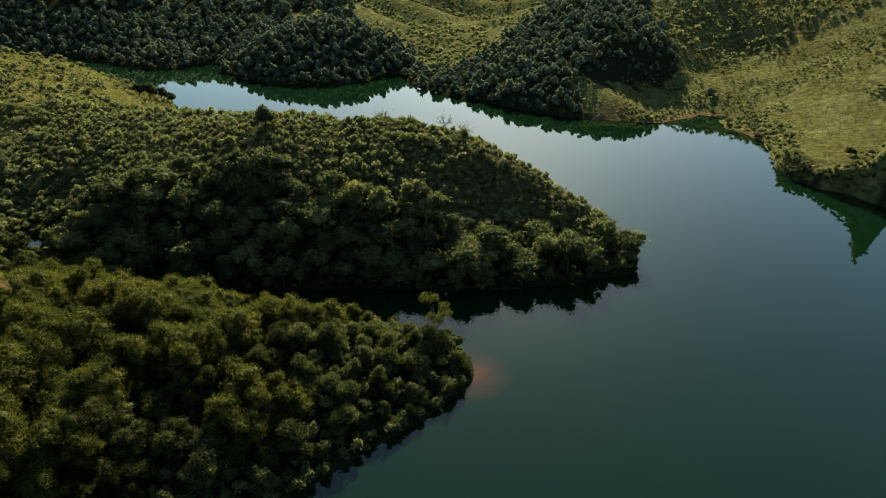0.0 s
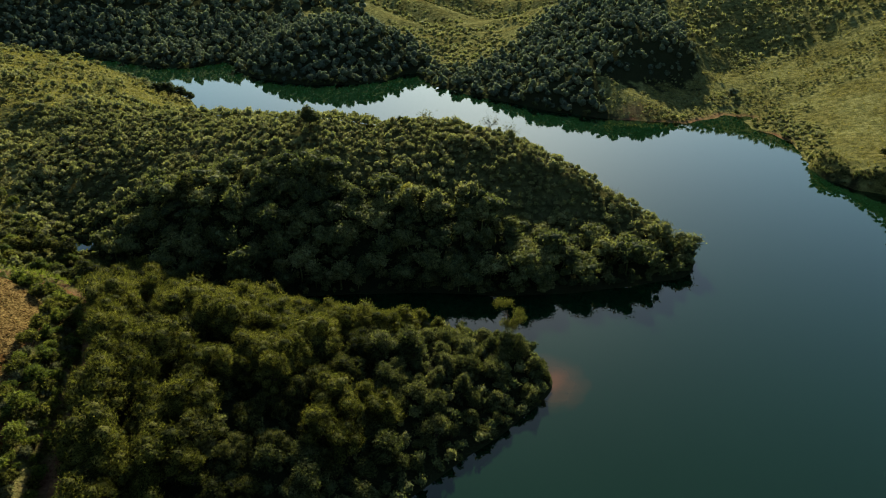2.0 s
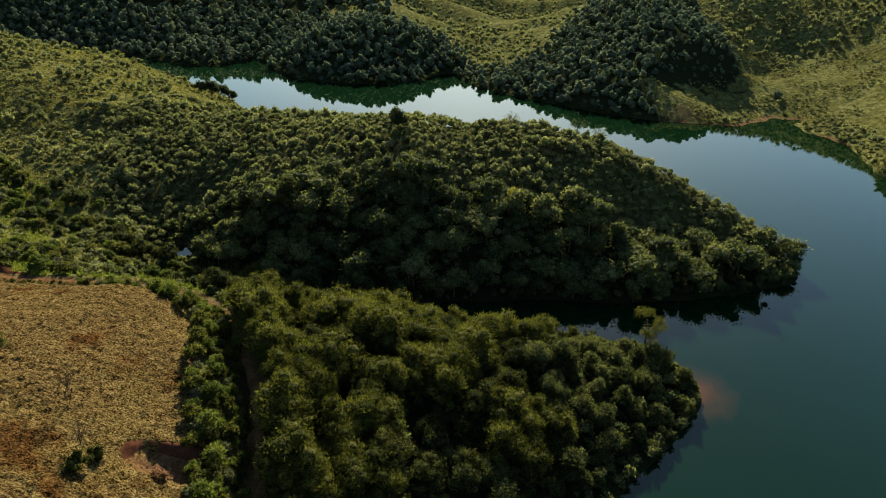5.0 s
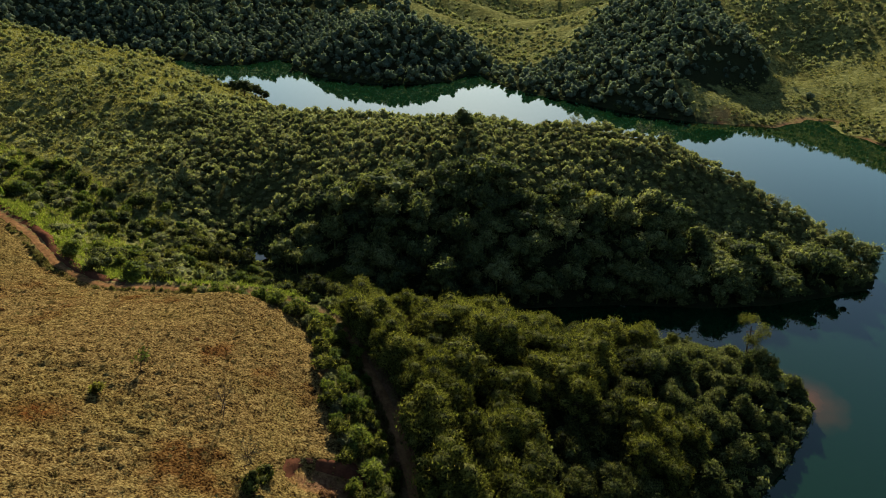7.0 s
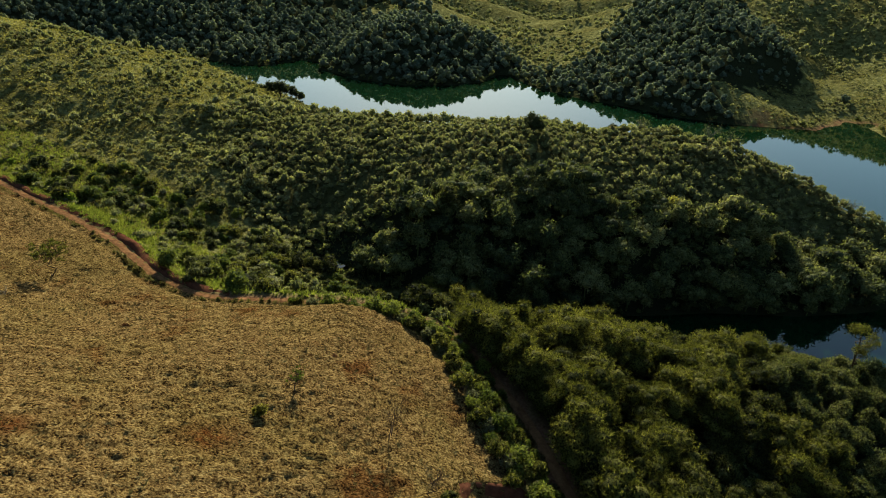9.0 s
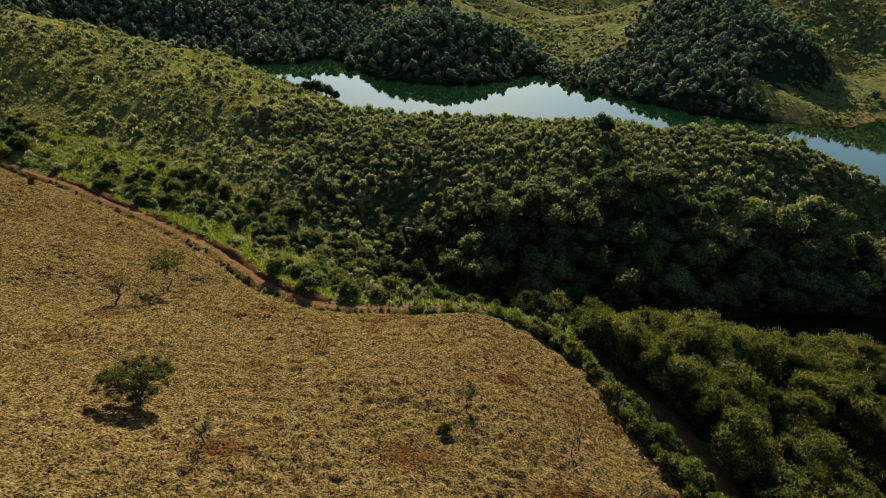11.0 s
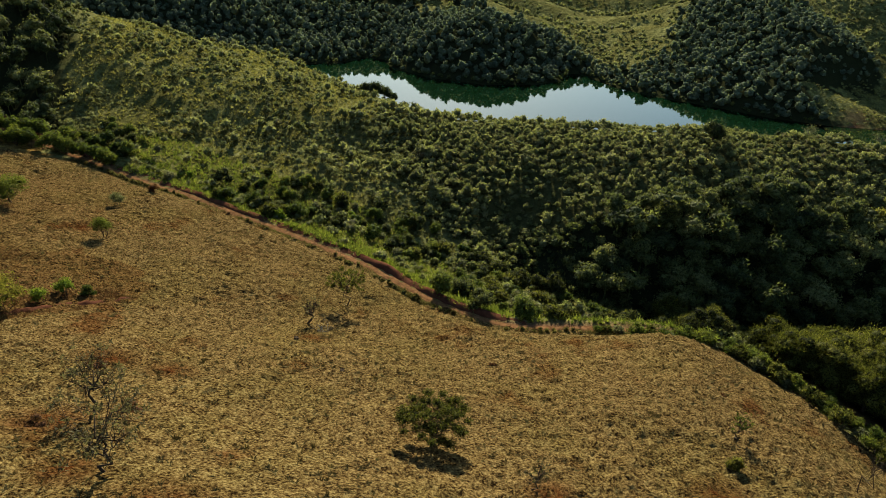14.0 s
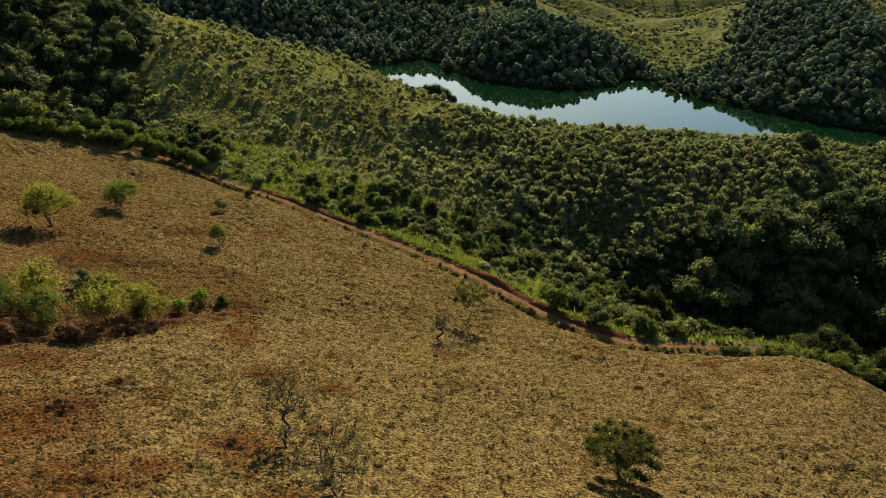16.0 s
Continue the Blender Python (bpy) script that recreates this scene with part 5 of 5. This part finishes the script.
    placed([screen], [(-88.6, 106.6, 1.0), (-85.6, 105.6, 0.95), (-91.8, 108.6, 1.0), (-94.6, 111.5, 0.9), (-83.4, 105.8, 1.12)], rng, 0.3)
    # tall shrubs and low trees at the wood's edge beyond the pasture
    spots = [(x, y, rng.uniform(0.7, 1.2)) for x, y in smooth_line([(-204, 127), (-197, 131), (-190, 135.5), (-181, 138.5), (-172, 137), (-164, 133)], 1.9)]
    spots += [(x + rng.uniform(-1, 1), y + rng.uniform(-1, 1), rng.uniform(0.9, 1.45)) for x, y in smooth_line([(-203, 132), (-196, 136), (-189, 140), (-181, 143), (-174, 142)], 2.4)]
    edge = plant("shrub", *bush_shape(352, 4.2, 2.4, 1100, 0.36, 0.5, 4, 0.6), bark, leaf_green, "dark shrub at the wood's edge above the pasture", "shrub", "shrubs at the wood's edge")
    placed([edge], spots, rng)


hedge()


def marked_trees():
    """Trees that stand out from the woods and slopes."""
    trunk, crown = tree_shape(360, 3.9, 2.1, 14, 0.3, 1300, 1, 0.55, 0.44, 0.03, 0.36)
    dark = plant("ridge_tree", trunk, crown, bark, leaf_forest, "dark round-crowned tree alone on the ridge", "tree")
    dark.matrix_world = at_ground(-43.4, 141.5, 0, 1.5, 0.2)
    for x, y, s in ((-23.5, 150.5, 0.5), (-118.6, 236.5, 1.25), (-115.5, 239.5, 1.1), (-121.5, 235.0, 1.0), (-112.5, 241.0, 0.8)):
        copy_thing(dark, at_ground(x, y, 77 * s, s, 0.3))
    lawn_bush = plant("bush", *bush_shape(390, 2.6, 2.0, 600, 0.3), bark, leaf_tree, "dark bush alone on the lakeside grass slope", "bush")
    lawn_bush.matrix_world = at_ground(112.5, 177.0)
    for seed, x, y, s in ((362, -18.0, 149, 0.75), (364, -2.5, 146.5, 0.72), (366, 34.5, 120.5, 0.62), (368, 24.5, 131, 0.55), (370, 2.5, 145.0, 0.7)):
        sparse_tree(seed, 4.6, 3.4, (0.2, 0.1), 900, leaf_grey, "bare grey tree on the ridge above the lake", (x, y, 0, s), 0.17, bark_pale, "bare_tree")
    # the thin tree at the tip of the wooded point
    rng = rng_of(372)
    trunk = joined([limb(rng, (0, 0, -0.3), (-0.3, 0.2, 4.4), 0.09, 0.05, 0.05), limb(rng, (-0.2, 0.1, 3), (-1.1, 0.2, 5.3), 0.05, 0.02, 0.1), limb(rng, (-0.2, 0.1, 3), (0.9, 0, 4.3), 0.05, 0.02, 0.1),
                    limb(rng, (0, 0, 1), (0.9, 0.3, 3.0), 0.05, 0.02, 0.1), limb(rng, (0, 0, 1), (-0.5, -0.5, 2.8), 0.05, 0.02, 0.1)])
    crown = leaf_cloud(rng, [(-1.0, 0.2, 5.2, 0.8), (-0.2, 0.2, 5.3, 0.6), (0.9, 0, 4.3, 0.7), (0.9, 0.3, 3.2, 0.7), (-0.4, -0.4, 3.2, 0.7), (0.3, 0, 2.6, 0.8), (1.5, 0, 3.6, 0.4)], 3400, 0.15, 0.4, -0.8, shell=0.3, core=0.25)
    plant("shore_tree", trunk, crown, bark, leaf_feather, "slender pale tree leaning over the wooded point", "tree").matrix_world = at_ground(-1.2, 85.3, 0, 1.5)
    # pale flowering and yellowish crowns in the middle wood
    for seed, x, y, tall, mat, label in ((374, 5.4, 106.0, 6.0, leaf_grey, "pale grey-green tree in the shore wood"), (376, -19.8, 118.5, 6.8, leaf_yellow, "yellow-green tree rising from the shore wood"),
                                         (378, -62.0, 114.5, 8.0, leaf_tree, "tall green tree in the shore wood"), (380, -131.5, 168.0, 2.6, leaf_grey, "pale blossoming shrub tree on the hill"),
                                         (382, -126.0, 205.0, 3.2, leaf_grey, "pale blossoming shrub tree on the hill"), (384, -152.0, 240.0, 3.0, leaf_yellow, "yellowish shrub tree on the hill's shoulder"),
                                         (386, -120.5, 166.0, 2.4, leaf_grey, "pale blossoming shrub tree on the hill")):
        trunk, crown = tree_shape(seed, tall, tall * 0.42, 15, 0.36, 1500, 2, 0.55, 0.46, 0.04, 0.34)
        plant("hill_tree" if tall < 4 else "wood_tree", trunk, crown, bark_pale, mat, label, "tree").matrix_world = at_ground(x, y, seed, 1.0, 0.4)


marked_trees()


def eroded_bank(line, tall, seed, label):
    """A torn lip of bare earth along the line."""
    p = smooth_line(line, 0.35)
    way = unit(np.gradient(p, axis=0))
    side = np.stack([-way[:, 1], way[:, 0]], 1)
    across, rise = np.array([-0.9, -0.5, -0.15, 0.1, 0.4, 0.9, 1.6]), np.array([-0.15, 0.12, 0.35, 0.95, 1.0, 0.5, -0.15])
    ends = np.sin(np.pi * np.linspace(0, 1, len(p))) ** 0.4
    q = p[:, None, :] + side[:, None, :] * (across[None, :] + 0.25 * vnoise(p[:, 0], p[:, 1], 1.3, seed)[:, None])[..., None]
    up = np.where(rise > 0, rise[None, :] * tall * ends[:, None] * (0.8 + 0.4 * vnoise(q[..., 0], q[..., 1], 0.7, seed + 1)), rise[None, :])
    z = ground_height(q[..., 0], q[..., 1]).reshape(q.shape[:2]) + up
    v = np.concatenate([q, z[..., None]], 2).reshape(-1, 3)
    tagged(new("earth_bank", mesh_from("earth_bank", v, grid_faces(len(p), len(across)), mat_bank, (), True)), label, "earth bank")


eroded_bank([(-63.6, 47.0), (-62.6, 49.2), (-61.2, 50.6), (-59.4, 51.0), (-57.6, 50.7), (-56.2, 49.6)], 0.55, 61, "torn dark red earth bank at the pasture's edge")
eroded_bank([(-163, 61.2), (-157, 62.2), (-152, 64.0), (-147.5, 68.5), (-143.5, 73.5), (-138, 78.0)], 0.75, 63, "dry red earth scarp along the gully")
